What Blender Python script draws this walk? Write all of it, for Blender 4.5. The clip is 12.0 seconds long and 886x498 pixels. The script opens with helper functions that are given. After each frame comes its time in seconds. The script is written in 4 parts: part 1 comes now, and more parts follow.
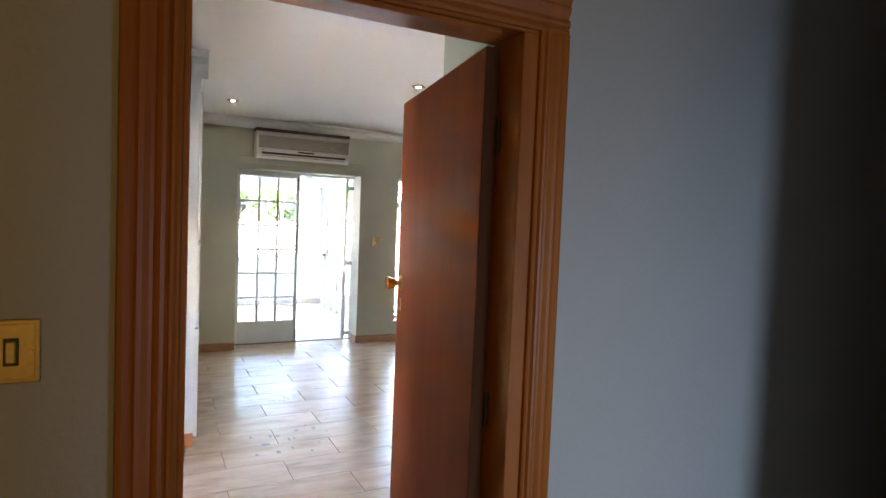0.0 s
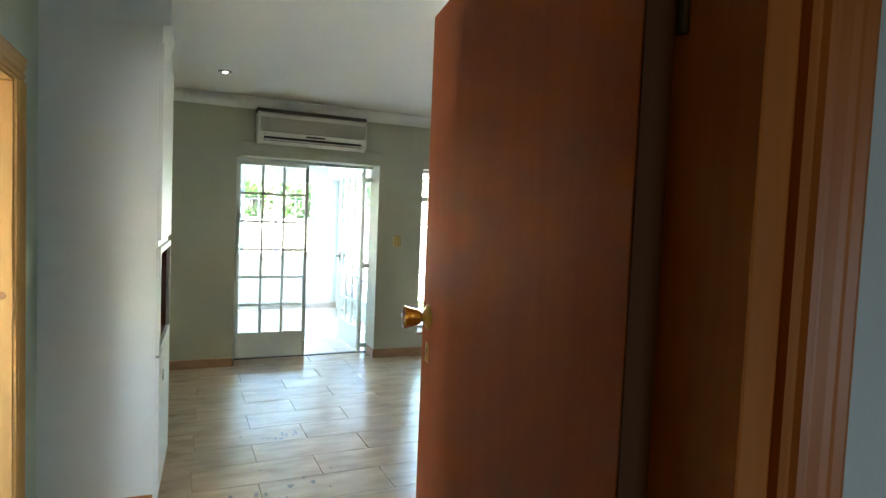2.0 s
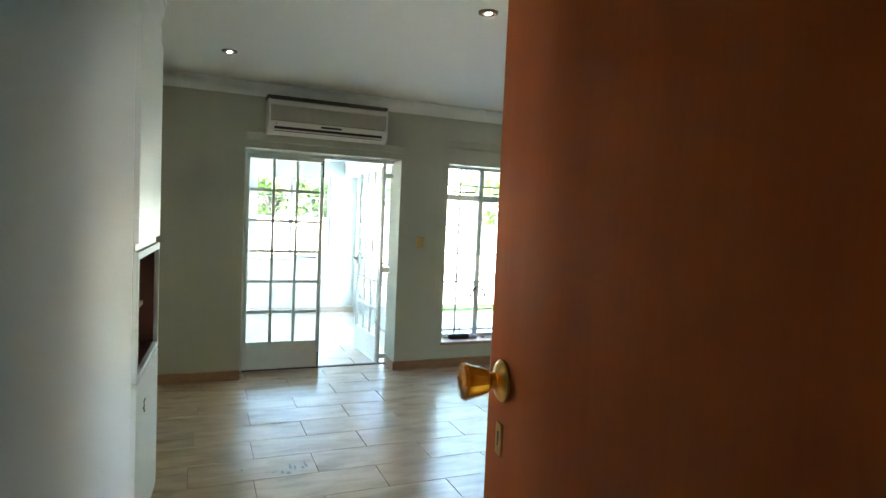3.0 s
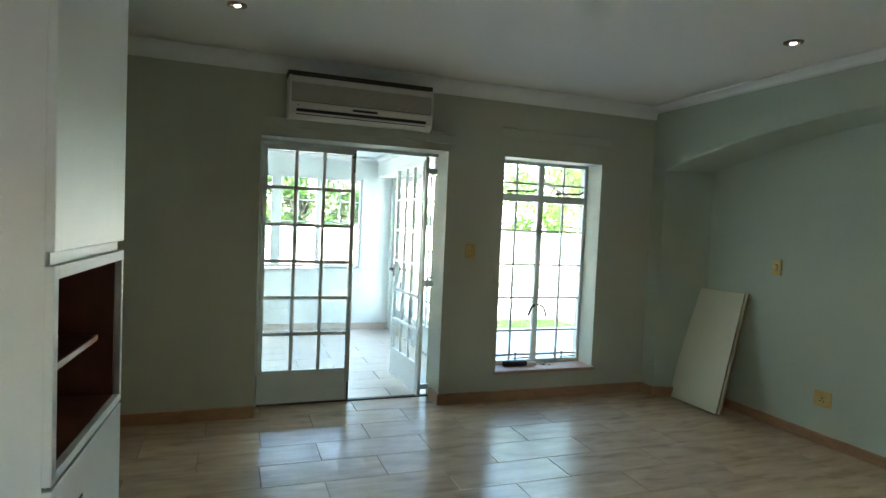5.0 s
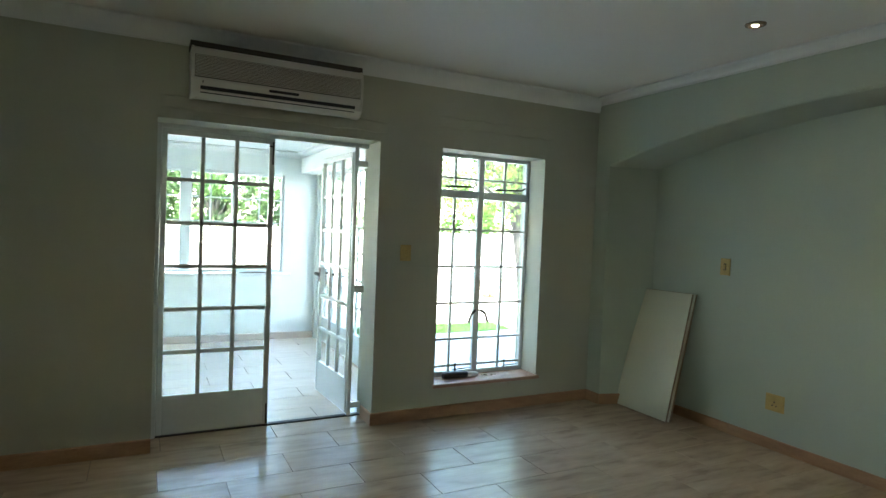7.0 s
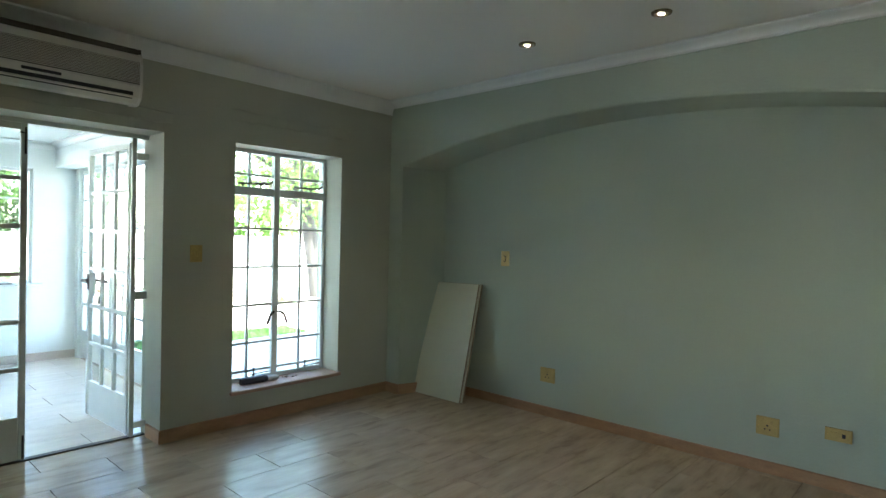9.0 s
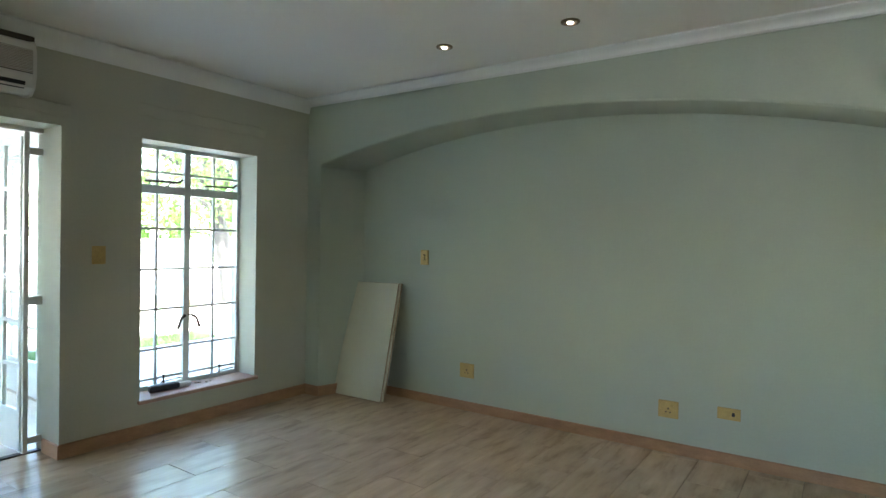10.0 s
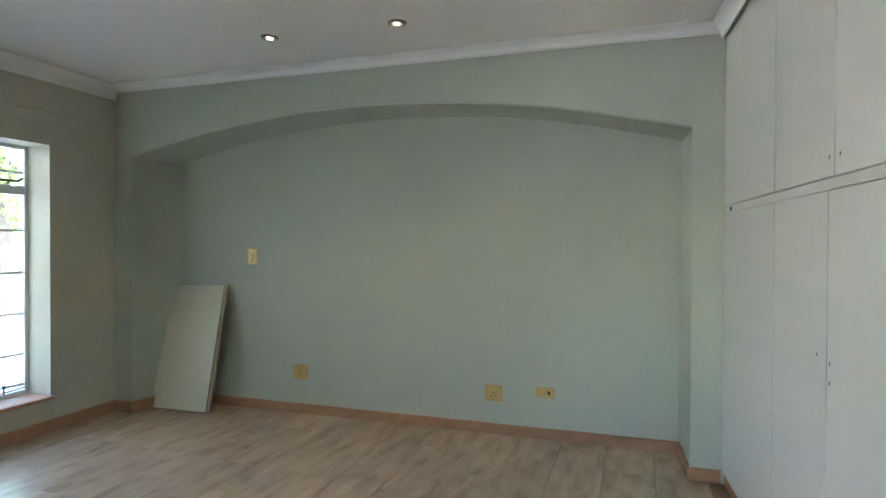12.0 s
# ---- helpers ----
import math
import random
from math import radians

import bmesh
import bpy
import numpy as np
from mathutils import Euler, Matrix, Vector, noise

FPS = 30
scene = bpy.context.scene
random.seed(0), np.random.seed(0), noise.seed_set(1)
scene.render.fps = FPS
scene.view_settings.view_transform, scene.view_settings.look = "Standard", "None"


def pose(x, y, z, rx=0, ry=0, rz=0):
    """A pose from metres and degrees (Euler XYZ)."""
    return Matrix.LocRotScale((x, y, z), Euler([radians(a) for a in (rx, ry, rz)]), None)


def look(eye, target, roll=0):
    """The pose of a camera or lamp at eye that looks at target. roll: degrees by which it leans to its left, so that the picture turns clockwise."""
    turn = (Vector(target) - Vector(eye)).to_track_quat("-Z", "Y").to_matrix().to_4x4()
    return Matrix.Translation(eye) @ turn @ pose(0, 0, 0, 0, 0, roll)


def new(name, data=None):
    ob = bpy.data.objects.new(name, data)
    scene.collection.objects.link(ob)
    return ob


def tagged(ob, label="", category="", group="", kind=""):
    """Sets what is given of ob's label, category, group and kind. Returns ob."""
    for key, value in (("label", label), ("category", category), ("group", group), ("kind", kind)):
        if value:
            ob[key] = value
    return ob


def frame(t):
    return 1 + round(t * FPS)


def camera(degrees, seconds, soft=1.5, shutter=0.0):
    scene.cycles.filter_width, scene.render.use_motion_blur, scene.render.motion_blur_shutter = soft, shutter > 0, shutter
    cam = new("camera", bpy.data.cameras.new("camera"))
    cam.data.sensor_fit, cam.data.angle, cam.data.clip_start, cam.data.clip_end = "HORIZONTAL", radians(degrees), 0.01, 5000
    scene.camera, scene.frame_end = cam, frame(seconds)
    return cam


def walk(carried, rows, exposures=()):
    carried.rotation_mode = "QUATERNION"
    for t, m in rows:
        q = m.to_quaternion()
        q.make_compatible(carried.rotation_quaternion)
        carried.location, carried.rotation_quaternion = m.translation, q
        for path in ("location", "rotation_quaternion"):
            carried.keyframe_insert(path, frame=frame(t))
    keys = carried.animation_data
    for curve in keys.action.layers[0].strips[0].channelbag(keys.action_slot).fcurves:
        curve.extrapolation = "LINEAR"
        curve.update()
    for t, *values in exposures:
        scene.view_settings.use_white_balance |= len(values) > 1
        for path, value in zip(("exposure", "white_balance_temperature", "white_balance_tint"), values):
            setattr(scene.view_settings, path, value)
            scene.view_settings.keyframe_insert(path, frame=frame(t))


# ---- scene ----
cam = camera(74.2, 12.0)
PATH = [
    (0, (0.056, -0.345, 1.564), (0.958, 1.437, 1.468), 2.3),
    (0.5, (0.113, -0.165, 1.549), (1.012, 1.619, 1.454), 2.3),
    (1, (0.241, 0.106, 1.554), (1.116, 1.902, 1.452), 2.2),
    (1.5, (0.339, 0.323, 1.549), (1.185, 2.132, 1.446), 2.4),
    (2, (0.431, 0.581, 1.546), (1.261, 2.397, 1.439), 2.4),
    (2.5, (0.534, 0.843, 1.551), (1.343, 2.669, 1.443), 2.5),
    (3, (0.579, 1.15, 1.54), (1.355, 2.99, 1.429), 2.6),
    (3.2, (0.586, 1.245, 1.54), (1.351, 3.088, 1.427), 2.6),
    (4.8, (0.72, 2.06, 1.485), (1.418, 3.932, 1.405), 2.4),
    (5, (0.758, 2.144, 1.485), (1.444, 4.02, 1.399), 2.5),
    (5.5, (0.839, 2.338, 1.467), (1.523, 4.215, 1.386), 2.5),
    (6, (0.94, 2.515, 1.471), (1.629, 4.391, 1.39), 2.5),
    (6.5, (0.923, 2.597, 1.474), (1.666, 4.452, 1.391), 2.4),
    (7, (0.892, 2.606, 1.46), (1.803, 4.385, 1.39), 2.3),
    (7.2, (0.88, 2.595, 1.462), (1.859, 4.337, 1.392), 2.3),
    (8.8, (0.79, 2.613, 1.424), (2.184, 4.046, 1.387), 1.5),
    (9, (0.786, 2.618, 1.418), (2.264, 3.965, 1.38), 1.4),
    (9.5, (0.758, 2.616, 1.404), (2.329, 3.853, 1.373), 1.2),
    (10, (0.742, 2.602, 1.398), (2.393, 3.729, 1.371), 1.0),
    (10.5, (0.731, 2.592, 1.385), (2.465, 3.588, 1.363), 0.8),
    (11, (0.743, 2.578, 1.381), (2.54, 3.455, 1.362), 0.7),
    (11.5, (0.728, 2.581, 1.379), (2.584, 3.326, 1.36), 0.4),
    (12, (0.733, 2.58, 1.38), (2.632, 3.206, 1.357), 0.2),
]
EXPOSURES = [(0.0, 6.2, 7000, 28), (0.4, 6.15, 6850, 13), (1.5, 5.85, 6850, 8), (2.5, 5.8, 6800, 8), (3.2, 5.5, 6850, 7), (4.8, 4.9, 6850, 6), (7.0, 4.8, 6850, 7),
             (9.0, 4.8, 6700, 8), (10.0, 5.22, 6700, 12), (11.0, 5.45, 6700, 16), (12.0, 5.5, 6700, 19)]
walk(cam, [(t, look(eye, target, roll)) for t, eye, target, roll in PATH], EXPOSURES)

# ---------------------------------------------------------------- world, sun
SUN_ELEV, SUN_AZ = radians(44), radians(196)  # the sun stands behind the house, so its north side lies in shade
world = bpy.data.worlds.new("sky")
scene.world = world
world.use_nodes = True
wn, wl = world.node_tree.nodes, world.node_tree.links
sky = wn.new("ShaderNodeTexSky")
sky.sky_type = "NISHITA"
sky.sun_disc = False
sky.sun_elevation = SUN_ELEV
sky.sun_rotation = SUN_AZ
wl.new(sky.outputs[0], wn["Background"].inputs[0])
wn["Background"].inputs[1].default_value = 0.15
sun = new("sun", bpy.data.lights.new("sun", "SUN"))
sun.data.energy, sun.data.angle, sun.data.color = 2.4, radians(0.5), (1.0, 0.95, 0.87)
SUN_DIR = Vector((math.sin(SUN_AZ) * math.cos(SUN_ELEV), math.cos(SUN_AZ) * math.cos(SUN_ELEV), math.sin(SUN_ELEV)))
sun.matrix_world = look(SUN_DIR * 30, (0, 0, 0))


def opening_lamp(name, place, target, width, height, watts, colour=(0.82, 0.91, 1.0), spread=180):
    """Area lamp in an unseen opening: sky light, or an added warm fill."""
    lamp = new(name, bpy.data.lights.new(name, "AREA"))
    lamp.data.shape, lamp.data.size, lamp.data.size_y = "RECTANGLE", width, height
    lamp.data.energy, lamp.data.color, lamp.data.spread = watts, colour, radians(spread)
    lamp.matrix_world = look(place, target)
    return lamp


opening_lamp("hall_window_light", (1.57, -2.13, 0.95), (1.3, 1.0, 0.25), 0.6, 1.3, 0.178, (0.50, 0.77, 1.0), 95)
# Warm fill added for the left hall wall; no such source is known.
opening_lamp("hall_warm_fill", (-0.45, -2.13, 1.35), (0.5, 1.0, 1.9), 0.6, 1.3, 0.10, (1.0, 0.66, 0.17))
# Warm fill added to brighten the cabinet's south side.
opening_lamp("side_room_unseen_light", (-1.52, 1.55, 1.31), (-0.2, 3.4, 1.3), 0.75, 0.7, 0.014, (1.0, 0.86, 0.62))
opening_lamp("side_room_unseen_light", (-1.52, 3.1, 1.4), (0.2, 3.1, 1.15), 0.75, 1.1, 0.15, (0.66, 0.82, 1.0))


# ---------------------------------------------------------------- materials
def nodes_of(name):
    m = bpy.data.materials.new(name)
    m.use_nodes = True
    return m, m.node_tree.nodes, m.node_tree.links, m.node_tree.nodes["Principled BSDF"]


def mapped(nd, ln, stretch, by_object=True):
    """Object coordinates, shifted for each object, scaled by stretch."""
    tc = nd.new("ShaderNodeTexCoord")
    mp = nd.new("ShaderNodeMapping")
    mp.inputs["Scale"].default_value = stretch
    ln.new(tc.outputs["Object"], mp.inputs["Vector"])
    if by_object:
        oi = nd.new("ShaderNodeObjectInfo")
        mul = nd.new("ShaderNodeMath")
        mul.operation = "MULTIPLY"
        mul.inputs[1].default_value = 37.0
        ln.new(oi.outputs["Random"], mul.inputs[0])
        ln.new(mul.outputs[0], mp.inputs["Location"])
    return mp


def noise_node(nd, ln, vec, scale, detail=4.0, rough=0.55, distort=0.0):
    n = nd.new("ShaderNodeTexNoise")
    n.inputs["Scale"].default_value = scale
    n.inputs["Detail"].default_value = detail
    n.inputs["Roughness"].default_value = rough
    n.inputs["Distortion"].default_value = distort
    ln.new(vec.outputs[0], n.inputs["Vector"])
    return n


def ramp(nd, ln, source, stops):
    r = nd.new("ShaderNodeValToRGB")
    e = r.color_ramp.elements
    while len(e) < len(stops):
        e.new(0.5)
    for item, (p, c) in zip(e, stops):
        item.position, item.color = p, (*c, 1)
    ln.new(source, r.inputs[0])
    return r


def blend(nd, ln, a, b, fac, mode="MIX"):
    m = nd.new("ShaderNodeMix")
    m.data_type, m.blend_type = "RGBA", mode
    if isinstance(fac, float):
        m.inputs[0].default_value = fac
    else:
        ln.new(fac, m.inputs[0])
    ln.new(a, m.inputs[6])
    ln.new(b, m.inputs[7])
    return m.outputs[2]


def mat(name, col, rough=0.5, metal=0.0, var=0.08, scale=2.5, fine=45.0, bump=0.02, stretch=(1, 1, 1), rvar=0.08, coat=0.0):
    """A surface with broad blotches, fine grain and a little relief."""
    m, nd, ln, p = nodes_of(name)
    vec = mapped(nd, ln, stretch)
    broad = noise_node(nd, ln, vec, scale, 3.0)
    grain = noise_node(nd, ln, vec, fine, 4.0, 0.6)
    lo = tuple(c * (1 - var) for c in col)
    hi = tuple(min(0.95, c * (1 + var)) for c in col)
    a = ramp(nd, ln, broad.outputs[0], [(0.3, lo), (0.7, hi)])
    b = ramp(nd, ln, grain.outputs[0], [(0.3, lo), (0.7, hi)])
    ln.new(blend(nd, ln, a.outputs[0], b.outputs[0], 0.4), p.inputs["Base Color"])
    rr = nd.new("ShaderNodeMapRange")
    rr.inputs["To Min"].default_value = max(0.03, rough - rvar)
    rr.inputs["To Max"].default_value = min(1.0, rough + rvar)
    ln.new(broad.outputs[0], rr.inputs["Value"])
    ln.new(rr.outputs[0], p.inputs["Roughness"])
    p.inputs["Metallic"].default_value = metal
    p.inputs["Coat Weight"].default_value = coat
    if bump:
        bp = nd.new("ShaderNodeBump")
        bp.inputs["Strength"].default_value = 0.6
        bp.inputs["Distance"].default_value = bump * 0.1
        ln.new(grain.outputs[0], bp.inputs["Height"])
        ln.new(bp.outputs[0], p.inputs["Normal"])
    return m


def wood(name, dark, light, rough=0.35, along=2, ring=9.0, coat=0.2, gloss=0.5):
    """Timber with its grain along one axis, and streaks of darker growth."""
    m, nd, ln, p = nodes_of(name)
    st = [1.0, 1.0, 1.0]
    st[along] = 0.07
    vec = mapped(nd, ln, tuple(st))
    wide = noise_node(nd, ln, vec, ring, 4.0, 0.6, 0.8)
    hair = noise_node(nd, ln, vec, 120.0, 3.0, 0.6)
    vec2 = mapped(nd, ln, (1, 1, 1))
    stain = noise_node(nd, ln, vec2, 1.8, 3.0)
    mid = tuple((a + b) / 2 for a, b in zip(dark, light))
    a = ramp(nd, ln, wide.outputs[0], [(0.28, dark), (0.5, mid), (0.72, light)])
    b = ramp(nd, ln, hair.outputs[0], [(0.3, dark), (0.7, light)])
    c = ramp(nd, ln, stain.outputs[0], [(0.3, dark), (0.7, light)])
    ab = blend(nd, ln, a.outputs[0], b.outputs[0], 0.25)
    ln.new(blend(nd, ln, ab, c.outputs[0], 0.3), p.inputs["Base Color"])
    rr = nd.new("ShaderNodeMapRange")
    rr.inputs["To Min"].default_value, rr.inputs["To Max"].default_value = rough - 0.07, rough + 0.1
    ln.new(stain.outputs[0], rr.inputs["Value"])
    ln.new(rr.outputs[0], p.inputs["Roughness"])
    p.inputs["Coat Weight"].default_value = coat
    p.inputs["Specular IOR Level"].default_value = gloss
    p.inputs["Coat Roughness"].default_value = 0.25
    bp = nd.new("ShaderNodeBump")
    bp.inputs["Strength"].default_value, bp.inputs["Distance"].default_value = 0.3, 0.0006
    ln.new(hair.outputs[0], bp.inputs["Height"])
    ln.new(bp.outputs[0], p.inputs["Normal"])
    return m


def tile_material(name="wood_look_porcelain", pale=0.0):
    """Glazed porcelain printed like weathered boards: soft streaks, grey-brown blotches, worn flecks."""
    m, nd, ln, p = nodes_of(name)
    vec = mapped(nd, ln, (0.8, 5.5, 1.0))
    streak = noise_node(nd, ln, vec, 2.4, 4.0, 0.55, 0.4)
    vec3 = mapped(nd, ln, (1.0, 14.0, 1.0))
    fine = noise_node(nd, ln, vec3, 5.0, 4.0, 0.6)
    vec2 = mapped(nd, ln, (0.8, 2.4, 1.0))
    patch = noise_node(nd, ln, vec2, 4.6, 3.0, 0.5, 0.3)
    fleck = noise_node(nd, ln, vec, 9.0, 3.0, 0.6, 0.8)
    a = ramp(nd, ln, streak.outputs[0], [(0.25, (0.27, 0.20, 0.135)), (0.75, (0.60, 0.47, 0.34))])
    b = ramp(nd, ln, fine.outputs[0], [(0.2, (0.29, 0.205, 0.13)), (0.8, (0.60, 0.47, 0.335))])
    c = ramp(nd, ln, patch.outputs[0], [(0.27, (0.235, 0.172, 0.113)), (0.47, (0.44, 0.33, 0.225)), (0.75, (0.61, 0.46, 0.315))])
    d = ramp(nd, ln, fleck.outputs[0], [(0.30, (0.55, 0.53, 0.50)), (0.42, (1.0, 1.0, 1.0))])
    mix = blend(nd, ln, blend(nd, ln, a.outputs[0], b.outputs[0], 0.35), c.outputs[0], 0.5)
    mix = blend(nd, ln, mix, d.outputs[0], 0.25, "MULTIPLY")
    # Sunroom tiles are washed out here: its glare is mixed into the colour.
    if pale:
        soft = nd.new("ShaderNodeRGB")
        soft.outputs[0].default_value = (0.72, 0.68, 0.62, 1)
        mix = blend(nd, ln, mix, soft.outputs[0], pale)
    oi = nd.new("ShaderNodeObjectInfo")
    tone = ramp(nd, ln, oi.outputs["Random"], [(0.0, (0.94, 0.94, 0.94)), (1.0, (1.0, 0.985, 0.97))])
    ln.new(blend(nd, ln, mix, tone.outputs[0], 1.0, "MULTIPLY"), p.inputs["Base Color"])
    p.inputs["Roughness"].default_value = 0.27
    return m


def glass_material():
    m = bpy.data.materials.new("window_glass")
    m.use_nodes = True
    nd, ln = m.node_tree.nodes, m.node_tree.links
    nd.remove(nd["Principled BSDF"])
    tr, gl, fr, mx = (nd.new("ShaderNode" + k) for k in ("BsdfTransparent", "BsdfGlossy", "LayerWeight", "MixShader"))
    power, scale = nd.new("ShaderNodeMath"), nd.new("ShaderNodeMath")
    power.operation, scale.operation = "POWER", "MULTIPLY_ADD"
    power.inputs[1].default_value, scale.inputs[1].default_value, scale.inputs[2].default_value = 5.0, 0.9, 0.035
    tr.inputs[0].default_value = (0.97, 0.985, 0.98, 1)
    gl.inputs["Roughness"].default_value = 0.02
    fr.inputs["Blend"].default_value = 0.5
    ln.new(fr.outputs["Facing"], power.inputs[0])
    ln.new(power.outputs[0], scale.inputs[0])
    ln.new(scale.outputs[0], mx.inputs[0])
    ln.new(tr.outputs[0], mx.inputs[1])
    ln.new(gl.outputs[0], mx.inputs[2])
    ln.new(mx.outputs[0], nd["Material Output"].inputs[0])
    return m


def lamp_material():
    m, nd, ln, p = nodes_of("halogen_glow")
    p.inputs["Base Color"].default_value = (1, 0.95, 0.85, 1)
    p.inputs["Emission Color"].default_value = (1.0, 0.93, 0.8, 1)
    p.inputs["Emission Strength"].default_value = 1.2
    return m


def leaf_material(name, dark, light):
    m, nd, ln, p = nodes_of(name)
    geo = nd.new("ShaderNodeNewGeometry")
    r = ramp(nd, ln, geo.outputs["Random Per Island"], [(0.0, dark), (0.6, light), (1.0, tuple(min(1, c * 1.35) for c in light))])
    ln.new(r.outputs[0], p.inputs["Base Color"])
    p.inputs["Roughness"].default_value = 0.5
    p.inputs["Transmission Weight"].default_value = 0.0
    tr = nd.new("ShaderNodeBsdfTranslucent")
    ln.new(r.outputs[0], tr.inputs[0])
    mx = nd.new("ShaderNodeMixShader")
    mx.inputs[0].default_value = 0.35
    ln.new(p.outputs[0], mx.inputs[1])
    ln.new(tr.outputs[0], mx.inputs[2])
    ln.new(mx.outputs[0], nd["Material Output"].inputs[0])
    return m


PAINT = mat("sage_wall_paint", (0.42, 0.47, 0.385), 0.62, var=0.035, scale=1.1, fine=70, bump=0.03)
# North wall's sage, with warm floor bounce tinted into the colour.
PAINT_WARM_BOUNCE = mat("sage_paint_warm_bounce", (0.445, 0.445, 0.355), 0.62, var=0.04, scale=1.1, fine=70, bump=0.03)
PAINT_HALL = mat("grey_hall_paint", (0.44, 0.445, 0.43), 0.6, var=0.05, scale=1.1, fine=70, bump=0.03)
# Skirting colour lightened to stand for the sunroom's strong light.
SKIRT_GLARE = mat("skirting_glare", (0.52, 0.45, 0.38), 0.4, var=0.1, scale=6, fine=60)
WHITE_WALL = mat("white_wall_paint", (0.80, 0.81, 0.80), 0.6, var=0.03, scale=1.0, fine=70, bump=0.03)
SUNROOM_WHITE = mat("sunroom_wall_paint", (0.71, 0.75, 0.72), 0.6, var=0.03, scale=1.0, fine=70, bump=0.03)
CEILING = mat("ceiling_paint", (0.81, 0.785, 0.735), 0.7, var=0.03, scale=0.8, fine=60, bump=0.02)
CORNICE = mat("cornice_paint", (0.78, 0.79, 0.77), 0.55, var=0.03, scale=2, fine=60, bump=0.01)
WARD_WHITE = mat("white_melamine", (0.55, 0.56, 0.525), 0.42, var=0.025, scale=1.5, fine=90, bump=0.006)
STEEL_WHITE = mat("white_enamelled_steel", (0.68, 0.715, 0.70), 0.38, var=0.06, scale=5, fine=60, bump=0.012)
TILE = tile_material()
TILE_GLARE = tile_material("wood_look_porcelain_glare", 0.6)
GROUT = mat("dark_grout", (0.19, 0.145, 0.10), 0.85, var=0.2, scale=6, fine=80)
SKIRT = mat("terracotta_skirting", (0.35, 0.19, 0.095), 0.45, var=0.22, scale=7, fine=60, bump=0.02, stretch=(1, 1, 3))
PLINTH = wood("varnished_plinth", (0.30, 0.10, 0.025), (0.46, 0.18, 0.05), 0.4, along=0)
DOOR_WOOD = wood("mahogany_veneer", (0.265, 0.053, 0.009), (0.375, 0.09, 0.016), 0.55, along=2, ring=7.0, coat=0.0, gloss=0.2)
FRAME_WOOD = wood("varnished_meranti", (0.28, 0.075, 0.011), (0.44, 0.14, 0.023), 0.42, along=2, ring=16.0, coat=0.05, gloss=0.35)
EDGE_WOOD = wood("dark_door_edge", (0.06, 0.022, 0.01), (0.10, 0.04, 0.016), 0.8, along=2, coat=0.0, gloss=0.1)
PINE = wood("knotty_pine", (0.35, 0.18, 0.05), (0.52, 0.295, 0.095), 0.5, along=2, ring=8.0, coat=0.0, gloss=0.25)
NOOK_WOOD = wood("sapele_lining", (0.10, 0.026, 0.012), (0.19, 0.055, 0.022), 0.4, along=2, ring=10.0)
SHELF_WOOD = wood("shelf_lipping", (0.34, 0.20, 0.10), (0.46, 0.29, 0.16), 0.45, along=1)
BRASS = mat("aged_brass", (0.60, 0.40, 0.13), 0.3, 1.0, var=0.2, scale=14, fine=90, bump=0.01)
BRASS_PLATE = mat("dull_brass_plate", (0.52, 0.37, 0.14), 0.42, 0.6, var=0.18, scale=16, fine=120, bump=0.01)
AMBER = mat("amber_resin", (0.85, 0.30, 0.03), 0.14, 0.0, var=0.25, scale=30, fine=90, bump=0.0, coat=0.6)
RING_BRONZE = mat("antique_brass_ring", (0.16, 0.12, 0.07), 0.4, 0.7, var=0.2, scale=20, fine=90)
DARK_METAL = mat("dark_bronze_metal", (0.05, 0.042, 0.035), 0.55, 0.4, var=0.2, scale=20, fine=90)
BLACK_PLASTIC = mat("black_plastic", (0.02, 0.02, 0.022), 0.4, var=0.3, scale=20, fine=120)
SILVER_PLASTIC = mat("silver_plastic", (0.68, 0.68, 0.66), 0.3, 0.2, var=0.08, scale=20, fine=120)
GREY_PLASTIC = mat("grey_plastic", (0.38, 0.38, 0.37), 0.4, var=0.1, scale=20, fine=120)
AC_WHITE = mat("aged_ac_plastic", (0.66, 0.635, 0.575), 0.38, var=0.05, scale=3, fine=80, bump=0.006)
AC_DARK = mat("ac_vent_black", (0.018, 0.018, 0.018), 0.5, var=0.3, scale=10, fine=60)
INTAKE_SHADOW = mat("intake_shadow_plastic", (0.065, 0.056, 0.042), 0.6, var=0.2, scale=10, fine=60)
GRILLE_GAP = mat("grille_gap", (0.10, 0.088, 0.07), 0.6, var=0.2, scale=10, fine=60)
AC_SLAT = mat("ac_slat_plastic", (0.58, 0.53, 0.45), 0.42, var=0.08, scale=6, fine=60, bump=0.004)
AMBER.node_tree.nodes["Principled BSDF"].inputs["Transmission Weight"].default_value = 0.55
SILL_TILE = mat("quarry_sill", (0.40, 0.24, 0.17), 0.55, var=0.18, scale=9, fine=60, bump=0.02)
BOARD = mat("offcut_melamine", (0.60, 0.585, 0.44), 0.4, var=0.04, scale=2.2, fine=90, bump=0.006, stretch=(1, 1, 0.3))
CHIP = mat("chipboard_edge", (0.30, 0.215, 0.135), 0.8, var=0.3, scale=40, fine=140, bump=0.05)
GLASS = glass_material()
GLOW = lamp_material()
CONCRETE = mat("paving_concrete", (0.30, 0.298, 0.292), 0.85, var=0.3, scale=2.2, fine=30, bump=0.05)
GRAVEL = mat("pale_drive", (0.46, 0.44, 0.39), 0.9, var=0.10, scale=0.7, fine=12, bump=0.1)
WHITE_RENDER = mat("white_garden_wall", (0.80, 0.79, 0.75), 0.8, var=0.06, scale=1.2, fine=30, bump=0.05)
